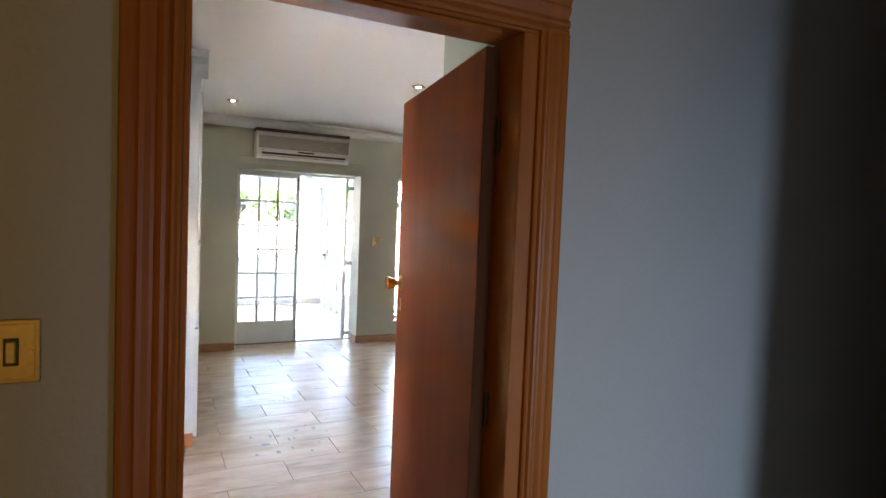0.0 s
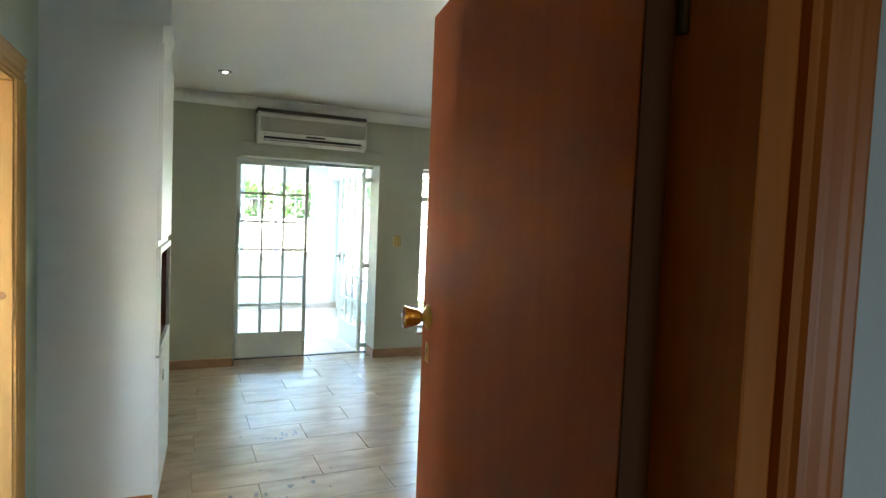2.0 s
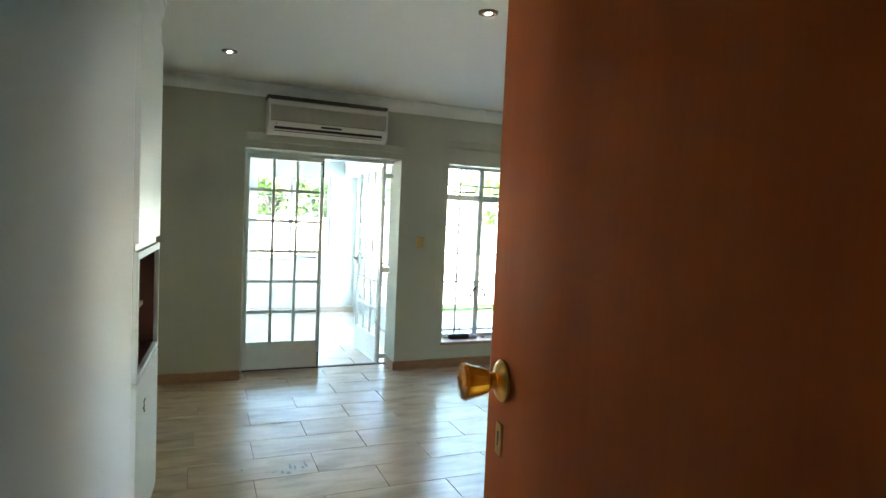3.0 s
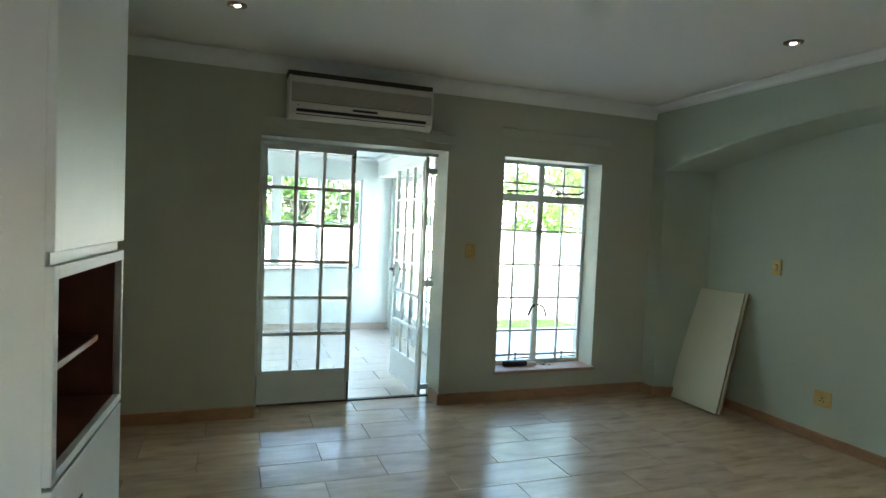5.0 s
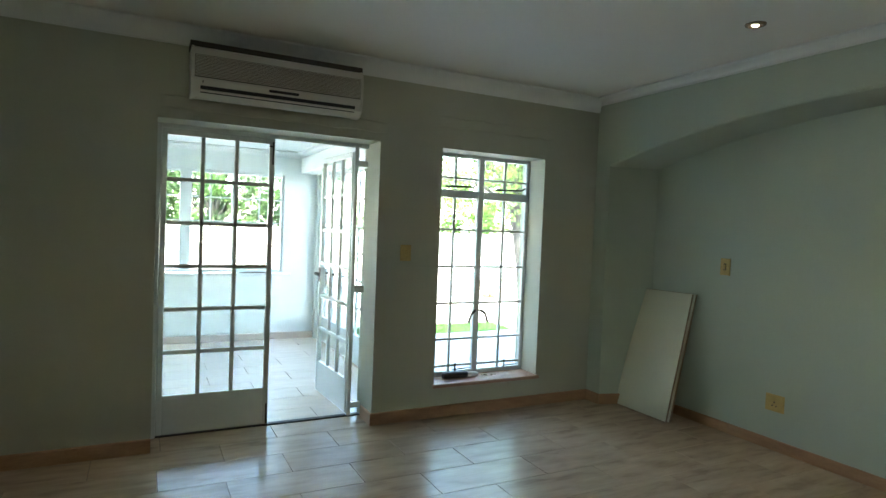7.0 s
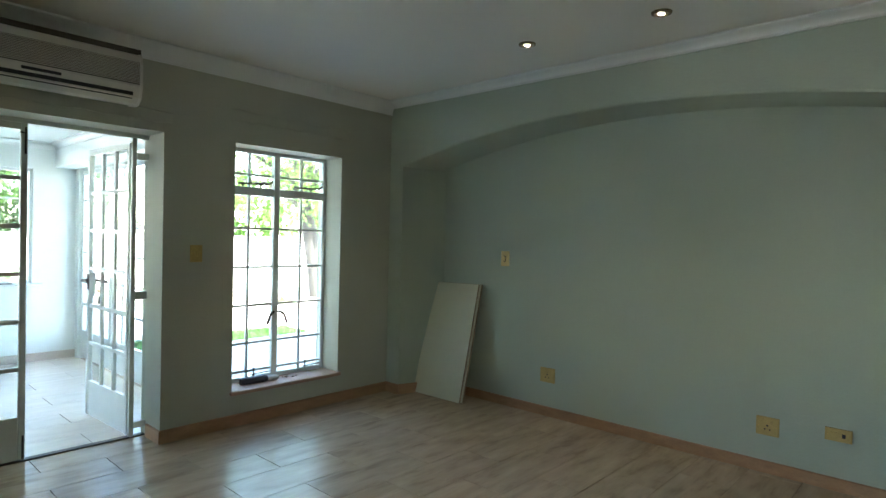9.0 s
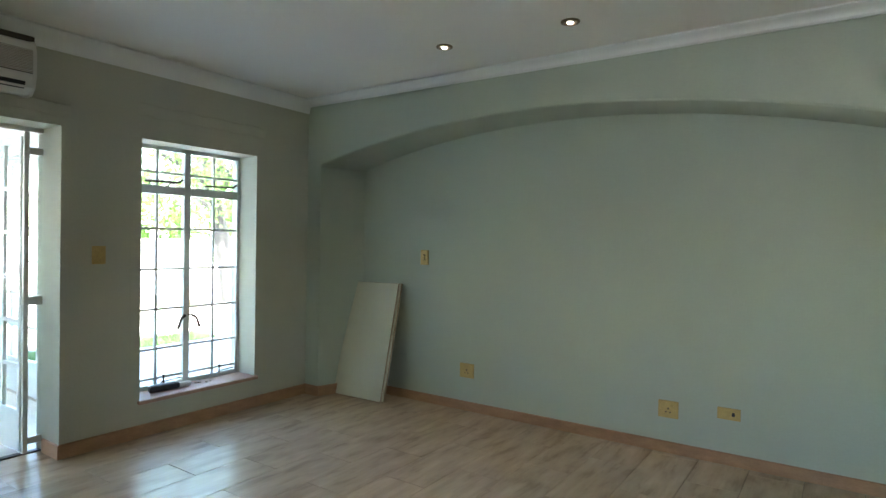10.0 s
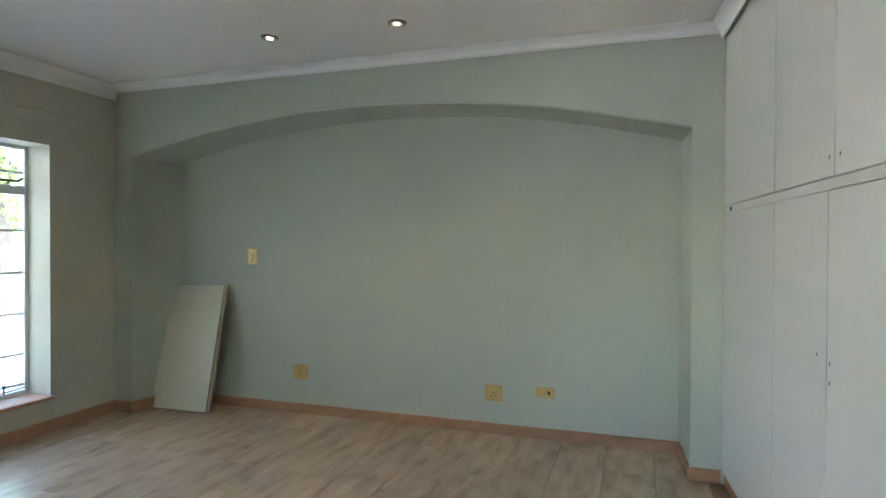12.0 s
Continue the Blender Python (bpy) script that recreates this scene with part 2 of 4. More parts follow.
BARK = mat("grey_bark", (0.032, 0.031, 0.028), 0.9, var=0.35, scale=9, fine=40, bump=0.3, stretch=(1, 1, 0.3))
GRASS = leaf_material("lawn_grass", (0.026, 0.085, 0.012), (0.045, 0.125, 0.02))
LEAF = leaf_material("fresh_leaves", (0.04, 0.09, 0.012), (0.075, 0.15, 0.02))
LEAF_DARK = leaf_material("dark_leaves", (0.025, 0.06, 0.012), (0.055, 0.12, 0.025))
DRY = leaf_material("dry_twigs", (0.16, 0.13, 0.07), (0.26, 0.21, 0.12))
ROOF = mat("roof_sheeting", (0.2, 0.2, 0.2), 0.6, var=0.1)


# ---------------------------------------------------------------- mesh helpers
def box(bm, x0, x1, y0, y1, z0, z1, bevel=0.0, seg=1):
    res = bmesh.ops.create_cube(bm, size=1.0)
    bmesh.ops.scale(bm, vec=(x1 - x0, y1 - y0, z1 - z0), verts=res["verts"])
    bmesh.ops.translate(bm, vec=((x0 + x1) / 2, (y0 + y1) / 2, (z0 + z1) / 2), verts=res["verts"])
    if bevel:
        edges = list({e for v in res["verts"] for e in v.link_edges})
        bmesh.ops.bevel(bm, geom=edges, offset=bevel, segments=seg, affect="EDGES", profile=0.5)
    return bm


def boxed(*size, bevel=0.0, seg=1):
    return box(bmesh.new(), *size, bevel=bevel, seg=seg)


def lathe(bm, profile, sides=24, m=None):
    """Turn a profile of (radius, height) about z, then place it by m."""
    rings = []
    for r, h in profile:
        rings.append([bm.verts.new((r * math.cos(2 * math.pi * k / sides), r * math.sin(2 * math.pi * k / sides), h)) for k in range(sides)])
    for a, b in zip(rings, rings[1:]):
        for k in range(sides):
            bm.faces.new((a[k], a[(k + 1) % sides], b[(k + 1) % sides], b[k]))
    bm.faces.new(rings[0][::-1])
    bm.faces.new(rings[-1])
    if m:
        bmesh.ops.transform(bm, matrix=m, verts=[v for ring in rings for v in ring])
    return bm


def rod(bm, a, b, r, sides=10, r2=None):
    a, b = Vector(a), Vector(b)
    turn = (b - a).to_track_quat("Z", "Y").to_matrix().to_4x4()
    return lathe(bm, [(r, 0), (r2 or r, (b - a).length)], sides, Matrix.Translation(a) @ turn)


def sweep(bm, profile, a, b, across, up=(0, 0, 1)):
    """A moulding: the profile's (across, up) points drawn from a to b, with its ends closed."""
    a, b, across, up = Vector(a), Vector(b), Vector(across), Vector(up)
    ends = [[bm.verts.new(p + across * u + up * v) for u, v in profile] for p in (a, b)]
    n = len(profile)
    for k in range(n):
        bm.faces.new((ends[0][k], ends[0][(k + 1) % n], ends[1][(k + 1) % n], ends[1][k]))
    bm.faces.new(ends[0][::-1])
    bm.faces.new(ends[1])
    bmesh.ops.recalc_face_normals(bm, faces=bm.faces[:])
    return bm


def mesh_object(name, bm, material, smooth=False):
    bmesh.ops.recalc_face_normals(bm, faces=bm.faces[:])
    me = bpy.data.meshes.new(name)
    bm.to_mesh(me)
    bm.free()
    me.materials.append(material)
    if smooth:
        me.shade_smooth()
        me.set_sharp_from_angle(angle=radians(38))
    return new(name, me)


def structure(name, bm, material, label, category, smooth=False):
    return tagged(mesh_object(name, bm, material, smooth), label, category, kind="structure")


def part(name, bm, material, parent, label="", smooth=False):
    ob = mesh_object(name, bm, material, smooth)
    ob.parent = parent
    if label:
        tagged(ob, label)
    return ob


def thing(name, m, label, category, group=""):
    ob = new(name)
    ob.empty_display_size = 0.05
    ob.matrix_basis = m
    return tagged(ob, label, category, group)


def see_through(ob):
    ob.visible_shadow = False
    return ob


# ---------------------------------------------------------------- the plan, in metres
CEIL = 2.63
YN, YN2 = 6.60, 6.92          # north wall, inside and outside
XE, XN = 4.42, 4.86           # east wall's front, and the back of its arched recess
XW = 0.0                      # west wall beyond the cabinet
XP = -0.15                    # west wall of the passage
YD, YD2 = 0.975, 1.12          # wall with the entrance door
YW = 2.11                     # front of the wardrobe
DOOR_X0, DOOR_X1, DOOR_Z = 0.955, 2.40, 2.07
WIN_X0, WIN_X1, WIN_Z0, WIN_Z1 = 2.905, 3.862, 0.262, 2.07
SUN_X0, SUN_X1, SUN_Y1, SUN_CEIL = -1.3, 2.84, 10.0, 2.33

# floors under the tiles
bm = bmesh.new()
box(bm, -1.6, 5.0, -2.4, YN2, -0.16, -0.006)
box(bm, SUN_X0 - 0.2, SUN_X1 + 0.2, YN2, SUN_Y1 + 0.2, -0.16, -0.006)
floor = structure("floor", bm, GROUT, "floor of pale wood-look porcelain tiles with dark joints", "floor")

# north wall with the glazed door and the tall window
bm = bmesh.new()
box(bm, -1.5, DOOR_X0, YN, YN2, -0.1, CEIL + 0.1)
box(bm, DOOR_X0, DOOR_X1, YN, YN2, DOOR_Z, CEIL + 0.1)
box(bm, DOOR_X1, WIN_X0, YN, YN2, -0.1, CEIL + 0.1)
box(bm, WIN_X0, WIN_X1, YN, YN2, -0.1, WIN_Z0 - 0.03)
box(bm, WIN_X0, WIN_X1, YN, YN2, WIN_Z1, CEIL + 0.1)
box(bm, WIN_X1, 5.1, YN, YN2, -0.1, CEIL + 0.1)
structure("wall_north", bm, PAINT_WARM_BOUNCE, "sage plastered wall tinted for warm bounce light, with a glazed door and a tall window", "wall")

# scars of removed pelmets above the openings
for x0, x1, z0, z1 in ((0.97, 2.45, 2.135, 2.20), (2.87, 3.94, 2.235, 2.30)):
    bm = bmesh.new()
    n = 14
    prof = []
    for k in range(n + 1):
        x = x0 + (x1 - x0) * k / n
        prof.append((x, z1 + 0.006 * math.sin(k * 1.7)))
    lower = [(x, z0 + 0.006 * math.sin(k * 2.3)) for k, (x, z) in enumerate(prof)]
    front_t = [bm.verts.new((x, YN - 0.016, z)) for x, z in prof]
    front_b = [bm.verts.new((x, YN - 0.005, z)) for x, z in lower]
    back_t = [bm.verts.new((x, YN + 0.01, z + 0.012)) for x, z in prof]
    back_b = [bm.verts.new((x, YN + 0.01, z - 0.012)) for x, z in lower]
    for k in range(n):
        for a, b in ((front_t, front_b), (back_t, front_t), (front_b, back_b)):
            bm.faces.new((a[k], a[k + 1], b[k + 1], b[k]))
    structure("plaster_patch", bm, PAINT_WARM_BOUNCE, "rough plaster ridge painted over above the opening", "plaster patch", smooth=True)

# east wall: piers and an arched head in front of a recess
ARCH_Y0, ARCH_Y1 = 2.275, 6.436
SPRING, CROWN = 2.045, 2.318
half = (ARCH_Y1 - ARCH_Y0) / 2
rise = CROWN - SPRING
radius = (half * half + rise * rise) / (2 * rise)
NICHE_Y0, NICHE_Y1 = ARCH_Y0 + 0.03, ARCH_Y1 - 0.13


def arch_z(u):
    """Height of the arch at u in 0..1 along it."""
    d = (2 * u - 1) * half
    return CROWN - radius + math.sqrt(radius * radius - d * d)


bm = bmesh.new()
box(bm, XN, XN + 0.2, 1.0, YN2, -0.1, CEIL + 0.1)
n = 40
rows = []
for k in range(n + 1):
    u = k / n
    yf = ARCH_Y0 + (ARCH_Y1 - ARCH_Y0) * u
    yb = NICHE_Y0 + (NICHE_Y1 - NICHE_Y0) * u
    z = arch_z(u)
    rows.append([bm.verts.new(p) for p in ((XE, yf, CEIL + 0.1), (XE, yf, z + 0.012), (XE + 0.012, yf, z), (XN + 0.01, yb, z))])
for a, b in zip(rows, rows[1:]):
    for k in range(3):
        bm.faces.new((a[k], a[k + 1], b[k + 1], b[k]))
for edge_y, back_y, wall_y, s in ((ARCH_Y0, NICHE_Y0, 1.0, -1), (ARCH_Y1, NICHE_Y1, YN, 1)):
    z = SPRING
    pts = [(XE, wall_y), (XE, edge_y)]
    for k in range(1, 8):
        w = k / 7
        pts.append((XE + 0.01 * w + (XN - XE) * w, edge_y + (back_y - edge_y) * (0.35 * w + 0.65 * w ** 3)))
    lowv = [bm.verts.new((x, y, -0.05)) for x, y in pts]
    topv = [bm.verts.new((x, y, (CEIL + 0.1) if k < 2 else z + 0.006)) for k, (x, y) in enumerate(pts)]
    for k in range(len(pts) - 1):
        bm.faces.new((lowv[k], lowv[k + 1], topv[k + 1], topv[k]))
structure("wall_east", bm, PAINT, "sage green wall with a wide shallow arched recess", "wall", smooth=True)

# west walls, entrance wall, hall walls
bm = bmesh.new()
box(bm, XW - 0.35, XW, 4.56, YN, -0.1, CEIL + 0.1)
structure("wall_west", bm, PAINT, "sage green plastered wall beside the cabinet", "wall")
PINE_Y0, PINE_Y1, PINE_Z = 2.50, 3.385, 2.035
bm = bmesh.new()
box(bm, XP - 0.2, XP, YD2, PINE_Y0, -0.1, CEIL + 0.1)
box(bm, XP - 0.2, XP, PINE_Y0, PINE_Y1, PINE_Z, CEIL + 0.1)
box(bm, XP - 0.2, XP, PINE_Y1, 4.56, -0.1, CEIL + 0.1)
structure("wall_passage", bm, PAINT, "sage green passage wall with a pine-framed doorway", "wall")
ENT_X0, ENT_X1, ENT_Z = 0.085, 1.03, 2.10
bm = bmesh.new()
box(bm, -1.6, ENT_X0, YD, YD2, -0.1, CEIL + 0.1)
box(bm, ENT_X0, ENT_X1, YD, YD2, ENT_Z, CEIL + 0.1)
box(bm, ENT_X1, 5.0, YD, YD2, -0.1, CEIL + 0.1)
structure("wall_entrance", bm, PAINT_HALL, "grey painted wall round the varnished entrance door", "wall")
bm = boxed(1.255, 1.30, YD2, YW - 0.02, -0.05, CEIL + 0.1)
structure("wall_nib", bm, PAINT, "short sage green wall beside the wardrobe", "wall")
# Unseen wall; both openings are added to hold the hall lamps.
bm = bmesh.new()
box(bm, -1.6, -0.75, -2.4, -2.2, -0.1, CEIL + 0.1)
box(bm, -0.75, -0.15, -2.4, -2.2, 2.03, CEIL + 0.1)
box(bm, -0.15, 1.25, -2.4, -2.2, -0.1, CEIL + 0.1)
box(bm, 1.25, 1.89, -2.4, -2.2, -0.1, 0.28)
box(bm, 1.25, 1.89, -2.4, -2.2, 1.62, CEIL + 0.1)
box(bm, 1.89, 2.3, -2.4, -2.2, -0.1, CEIL + 0.1)
structure("wall_hall_south", bm, PAINT_HALL, "unseen grey hall wall with openings for the hall lamps", "wall")
# Unseen closed box, added so no sun or sky enters the hall openings.
bm = bmesh.new()
box(bm, -1.3, 2.3, -3.7, -3.5, -0.1, CEIL + 0.1)
box(bm, -1.3, -1.1, -3.5, -2.4, -0.1, CEIL + 0.1)
box(bm, 2.1, 2.3, -3.5, -2.4, -0.1, CEIL + 0.1)
box(bm, -1.1, 2.1, -3.5, -2.4, CEIL, CEIL + 0.1)
box(bm, -1.1, 2.1, -3.5, -2.4, -0.1, 0.0)
structure("wall_back_room", bm, WHITE_WALL, "unseen white box behind the hall, added to keep out sun and sky", "wall")
# Corner added out of view to cast the soft shadow on the entrance wall.
bm = bmesh.new()
box(bm, 1.91, 2.11, -2.2, 0.38, -0.1, CEIL + 0.1)
box(bm, 2.11, 3.4, 0.2, 0.38, -0.1, CEIL + 0.1)
box(bm, 3.4, 3.6, 0.2, YD, -0.1, CEIL + 0.1)
structure("wall_hall_east", bm, PAINT_HALL, "unseen grey hall wall whose corner shades the entrance wall", "wall")
structure("wall_hall_west", boxed(-1.1, -0.9, -2.2, YD, -0.1, CEIL + 0.1), PAINT_HALL, "grey hall wall in deep shade", "wall")
# Added out of view to block the blue lamp from the left wall.
structure("wall_hall_partition", boxed(0.66, 0.76, -2.2, -0.45, -0.1, CEIL + 0.1), PAINT_HALL, "unseen grey partition added to keep lamp light off the left wall", "wall")
# Openings out of view, cut so that light reaches the passage.
bm = bmesh.new()
box(bm, -1.6, -1.5, YD2, 1.15, -0.1, CEIL + 0.1)
box(bm, -1.6, -1.5, 1.15, 1.95, -0.1, 0.95)
box(bm, -1.6, -1.5, 1.15, 1.95, 1.68, CEIL + 0.1)
box(bm, -1.6, -1.5, 1.95, 2.7, -0.1, CEIL + 0.1)
box(bm, -1.6, -1.5, 2.7, 3.5, -0.1, 0.83)
box(bm, -1.6, -1.5, 2.7, 3.5, 1.97, CEIL + 0.1)
box(bm, -1.6, -1.5, 3.5, 4.56, -0.1, CEIL + 0.1)
box(bm, -1.5, XP - 0.2, 4.36, 4.56, -0.1, CEIL + 0.1)
structure("wall_side_room", bm, WHITE_WALL, "white wall of the small room beyond the passage", "wall")

# ceilings, and an unseen roof slab added over them to block the sun
structure("ceiling", boxed(-1.6, 5.06, -2.4, YN2, CEIL, CEIL + 0.08), CEILING, "flat white plastered ceiling", "ceiling")
structure("ceiling_sunroom", boxed(SUN_X0 - 0.2, SUN_X1 + 0.15, YN2, SUN_Y1 + 0.2, SUN_CEIL, SUN_CEIL + 0.08), SUNROOM_WHITE, "flat white sunroom ceiling", "ceiling")
bm = bmesh.new()
box(bm, -1.8, 5.4, -2.7, YN2 + 0.45, CEIL + 0.14, CEIL + 0.26)
box(bm, SUN_X0 - 0.4, SUN_X1 + 0.5, YN2 + 0.45, SUN_Y1 + 0.6, SUN_CEIL + 0.3, SUN_CEIL + 0.4)
structure("roof", bm, ROOF, "unseen grey roof slab over the house, added to block the sun", "roof")


def cove(a, b, across, drop, reach):
    """Cornice moulding with a small step, a hollow and a lip."""
    pts = [(0, 0), (0, -drop), (0.012, -drop), (0.012, -drop + 0.012)]
    for k in range(7):
        w = math.pi / 2 * k / 6
        pts.append((0.014 + (reach - 0.028) * (1 - math.cos(w)), -drop + 0.014 + (drop - 0.028) * math.sin(w)))
    pts += [(reach - 0.01, -0.012), (reach, -0.012), (reach, 0)]
    bm = sweep(bmesh.new(), pts, a, b, across)
    return structure("cornice", bm, CORNICE, "white coved plaster cornice along the ceiling", "cornice", smooth=True)


cove((XW, YN, CEIL - 0.002), (XE, YN, CEIL - 0.002), (0, -1, 0), 0.108, 0.10)
cove((XE, YN - 0.02, CEIL - 0.001), (XE, YW + 0.01, CEIL - 0.001), (-1, 0, 0), 0.052, 0.11)
cove((XW, 4.5, CEIL - 0.003), (XW, YN - 0.02, CEIL - 0.003), (1, 0, 0), 0.108, 0.10)
cove((XE - 0.02, YW + 0.006, CEIL - 0.003), (1.31, YW - 0.213, CEIL - 0.003), (-0.07, 0.9976, 0), 0.085, 0.075)
cove((SUN_X0, SUN_Y1, SUN_CEIL - 0.002), (SUN_X1, SUN_Y1, SUN_CEIL - 0.002), (0, -1, 0), 0.07, 0.08)
cove((2.64, SUN_Y1 - 0.02, SUN_CEIL - 0.001), (2.64, YN2, SUN_CEIL - 0.001), (-1, 0, 0), 0.06, 0.07)


def skirting(a, b, across, height=0.088, label="terracotta brown skirting along the wall", material=SKIRT):
    pts = [(0, 0), (0.014, 0), (0.014, height - 0.006), (0.009, height), (0, height)]
    return structure("baseboard", sweep(bmesh.new(), pts, a, b, across), material, label, "skirting")


skirting((XW, YN, 0), (DOOR_X0, YN, 0), (0, -1, 0))
skirting((DOOR_X1, YN, 0), (XE, YN, 0), (0, -1, 0))
skirting((DOOR_X1, YN - 0.014, 0), (DOOR_X1, YN + 0.21, 0), (-1, 0, 0))
skirting((XE, YN, 0), (XE, ARCH_Y1, 0), (-1, 0, 0))
skirting((XE, ARCH_Y1 + 0.002, 0), (XN, NICHE_Y1, 0), (-0.27, -0.96, 0))
skirting((XN, NICHE_Y1, 0), (XN, NICHE_Y0, 0), (-1, 0, 0), 0.075)
skirting((XN, NICHE_Y0, 0), (XE, ARCH_Y0, 0), (-0.07, 1, 0), 0.075)
skirting((XE, ARCH_Y0, 0), (XE, YW, 0), (-1, 0, 0), 0.075)
skirting((XW, YN, 0), (XW, 4.56, 0), (1, 0, 0))
skirting((SUN_X0, SUN_Y1, 0), (SUN_X1, SUN_Y1, 0), (0, -1, 0), 0.085, "sunroom skirting, paled for the bright light there", SKIRT_GLARE)


# ---------------------------------------------------------------- glazed steel leaves
def glazed_leaf(name, m, width, height, cols, rows_n, kick, label, group="", depth=0.034, stile=0.036, bar=0.027, handle=None):
    """A steel leaf: local x across, y through, z up. A kick panel below, panes above in bars."""
    th = thing(name, m, label, "door", group)
    h = depth / 2
    part("stile", boxed(0, stile, -h, h, 0, height, bevel=0.003), STEEL_WHITE, th)
    part("stile", boxed(width - stile, width, -h, h, 0, height, bevel=0.003), STEEL_WHITE, th)
    part("top_rail", boxed(stile, width - stile, -h, h, height - 0.04, height, bevel=0.003), STEEL_WHITE, th)
    if kick:
        part("kick_panel", boxed(stile, width - stile, -h + 0.004, h - 0.004, 0, kick, bevel=0.003), STEEL_WHITE, th)
    base = kick if kick else 0.035
    if not kick:
        part("bottom_rail", boxed(stile, width - stile, -h, h, 0, base, bevel=0.003), STEEL_WHITE, th)
    iw, ih = width - 2 * stile, height - 0.04 - base
    for k in range(1, cols):
        x = stile + iw * k / cols
        part("glazing_bar", boxed(x - bar / 2, x + bar / 2, -h * 0.7, h * 0.7, base, height - 0.04, bevel=0.003), STEEL_WHITE, th)
    for k in range(1, rows_n):
        z = base + ih * k / rows_n
        part("glazing_bar", boxed(stile, width - stile, -h * 0.62, h * 0.62, z - bar / 2, z + bar / 2, bevel=0.003), STEEL_WHITE, th)
    for i in range(cols):
        for j in range(rows_n):
            x0, x1 = stile + iw * i / cols, stile + iw * (i + 1) / cols
            z0, z1 = base + ih * j / rows_n, base + ih * (j + 1) / rows_n
            see_through(part("pane", boxed(x0 + 0.002, x1 - 0.002, -0.002, 0.002, z0 + 0.002, z1 - 0.002), GLASS, th))
    if handle:
        hx, hz, side = handle
        for s in (-1, 1):
            g = bmesh.new()
            lo, hi = sorted((s * (h + 0.004), s * (h + 0.010)))
            box(g, hx - 0.018, hx + 0.018, lo, hi, hz - 0.07, hz + 0.05)
            rod(g, (hx, s * h, hz), (hx, s * (h + 0.05), hz), 0.011)
            rod(g, (hx, s * (h + 0.045), hz), (hx + side * 0.10, s * (h + 0.05), hz - 0.006), 0.012, r2=0.009)
            part("handle", g, DARK_METAL, th, "dark metal lever handle", smooth=True)
        part("lock_plate", boxed(hx - 0.02, hx + 0.02, -h - 0.004, h + 0.004, hz - 0.12, hz + 0.06, bevel=0.002), STEEL_WHITE, th)
        g = bmesh.new()
        rod(g, (hx, -h - 0.004, hz - 0.075), (hx, -h - 0.03, hz - 0.075), 0.004)
        lathe(g, [(0.004, -0.001), (0.016, -0.001), (0.016, 0.001), (0.004, 0.001)], 12, Matrix.Translation((hx, -h - 0.035, hz - 0.09)) @ pose(0, 0, 0, 0, 90, 0))
        part("key", g, BRASS, th, "small brass key in the lock")
        g = bmesh.new()
        turn = Matrix.Translation((hx, -h - 0.034, hz - 0.105)) @ pose(0, 0, 0, 0, 90, 0)
        rings = [[g.verts.new(turn @ Vector(((0.022 + 0.003 * math.cos(b)) * math.cos(a), (0.022 + 0.003 * math.cos(b)) * math.sin(a), 0.003 * math.sin(b))))
                  for b in (0, 1.57, 3.14, 4.71)] for a in [math.pi * k / 10 for k in range(20)]]
        for k in range(20):
            for i in range(4):
                p, q = rings[k], rings[(k + 1) % 20]
                g.faces.new((p[i], p[(i + 1) % 4], q[(i + 1) % 4], q[i]))
        box(g, hx - 0.001, hx + 0.001, -h - 0.052, -h - 0.028, hz - 0.185, hz - 0.125)
        part("key_ring", g, DARK_METAL, th, "dark ring with a spare key")
    return th


YF = 6.87
glazed_leaf("garden_door", pose(0.985, YF, 0.012), 0.722, 2.03, 3, 6, 0.262, "closed white steel door leaf with eighteen small panes", "double door leaves")
glazed_leaf("garden_door", pose(2.308, YF + 0.02, 0.012, 0, 0, 93.0), 0.725, 2.0, 3, 6, 0.262, "open white steel door leaf swung into the sunroom", "double door leaves", handle=(0.68, 1.02, -1))

# steel frame of the doorway with a narrow fixed light beside the open leaf
fr = thing("door_frame", pose(0, 0, 0), "white steel door frame with a narrow fixed side light", "door frame")
part("jamb", boxed(DOOR_X0 - 0.001, 0.984, YF - 0.025, YF + 0.025, 0, DOOR_Z, bevel=0.003), STEEL_WHITE, fr)
part("jamb", boxed(2.413, 2.445, YF - 0.025, YF + 0.025, 0, DOOR_Z, bevel=0.003), STEEL_WHITE, fr)
part("head", boxed(0.984, 2.413, YF - 0.025, YF + 0.025, DOOR_Z - 0.028, DOOR_Z + 0.004, bevel=0.003), STEEL_WHITE, fr)
part("mullion", boxed(2.295, 2.325, YF - 0.02, YF + 0.005, 0.0, DOOR_Z - 0.028, bevel=0.003), STEEL_WHITE, fr)
for z0, z1 in ((0.06, 0.105), (0.945, 1.0), (1.90, 1.945)):
    part("cross_bar", boxed(2.325, 2.413, YF - 0.02, YF + 0.005, z0, z1, bevel=0.003), STEEL_WHITE, fr)
for z0, z1 in ((0.105, 0.945), (1.0, 1.90)):
    see_through(part("pane", boxed(2.326, 2.412, YF - 0.009, YF - 0.005, z0 + 0.001, z1 - 0.001), GLASS, fr))
part("threshold", boxed(0.984, 2.413, YF - 0.02, YF + 0.03, -0.004, 0.008, bevel=0.002), DARK_METAL, fr, "dark metal threshold strip")
g = bmesh.new()
rod(g, (1.695, YF - 0.02, 1.86), (1.695, YF - 0.02, 2.02), 0.006)
rod(g, (1.70, YF - 0.022, 1.985), (1.665, YF - 0.04, 1.985), 0.005)
part("shoot_bolt", g, DARK_METAL, fr, "dark steel shoot bolt")
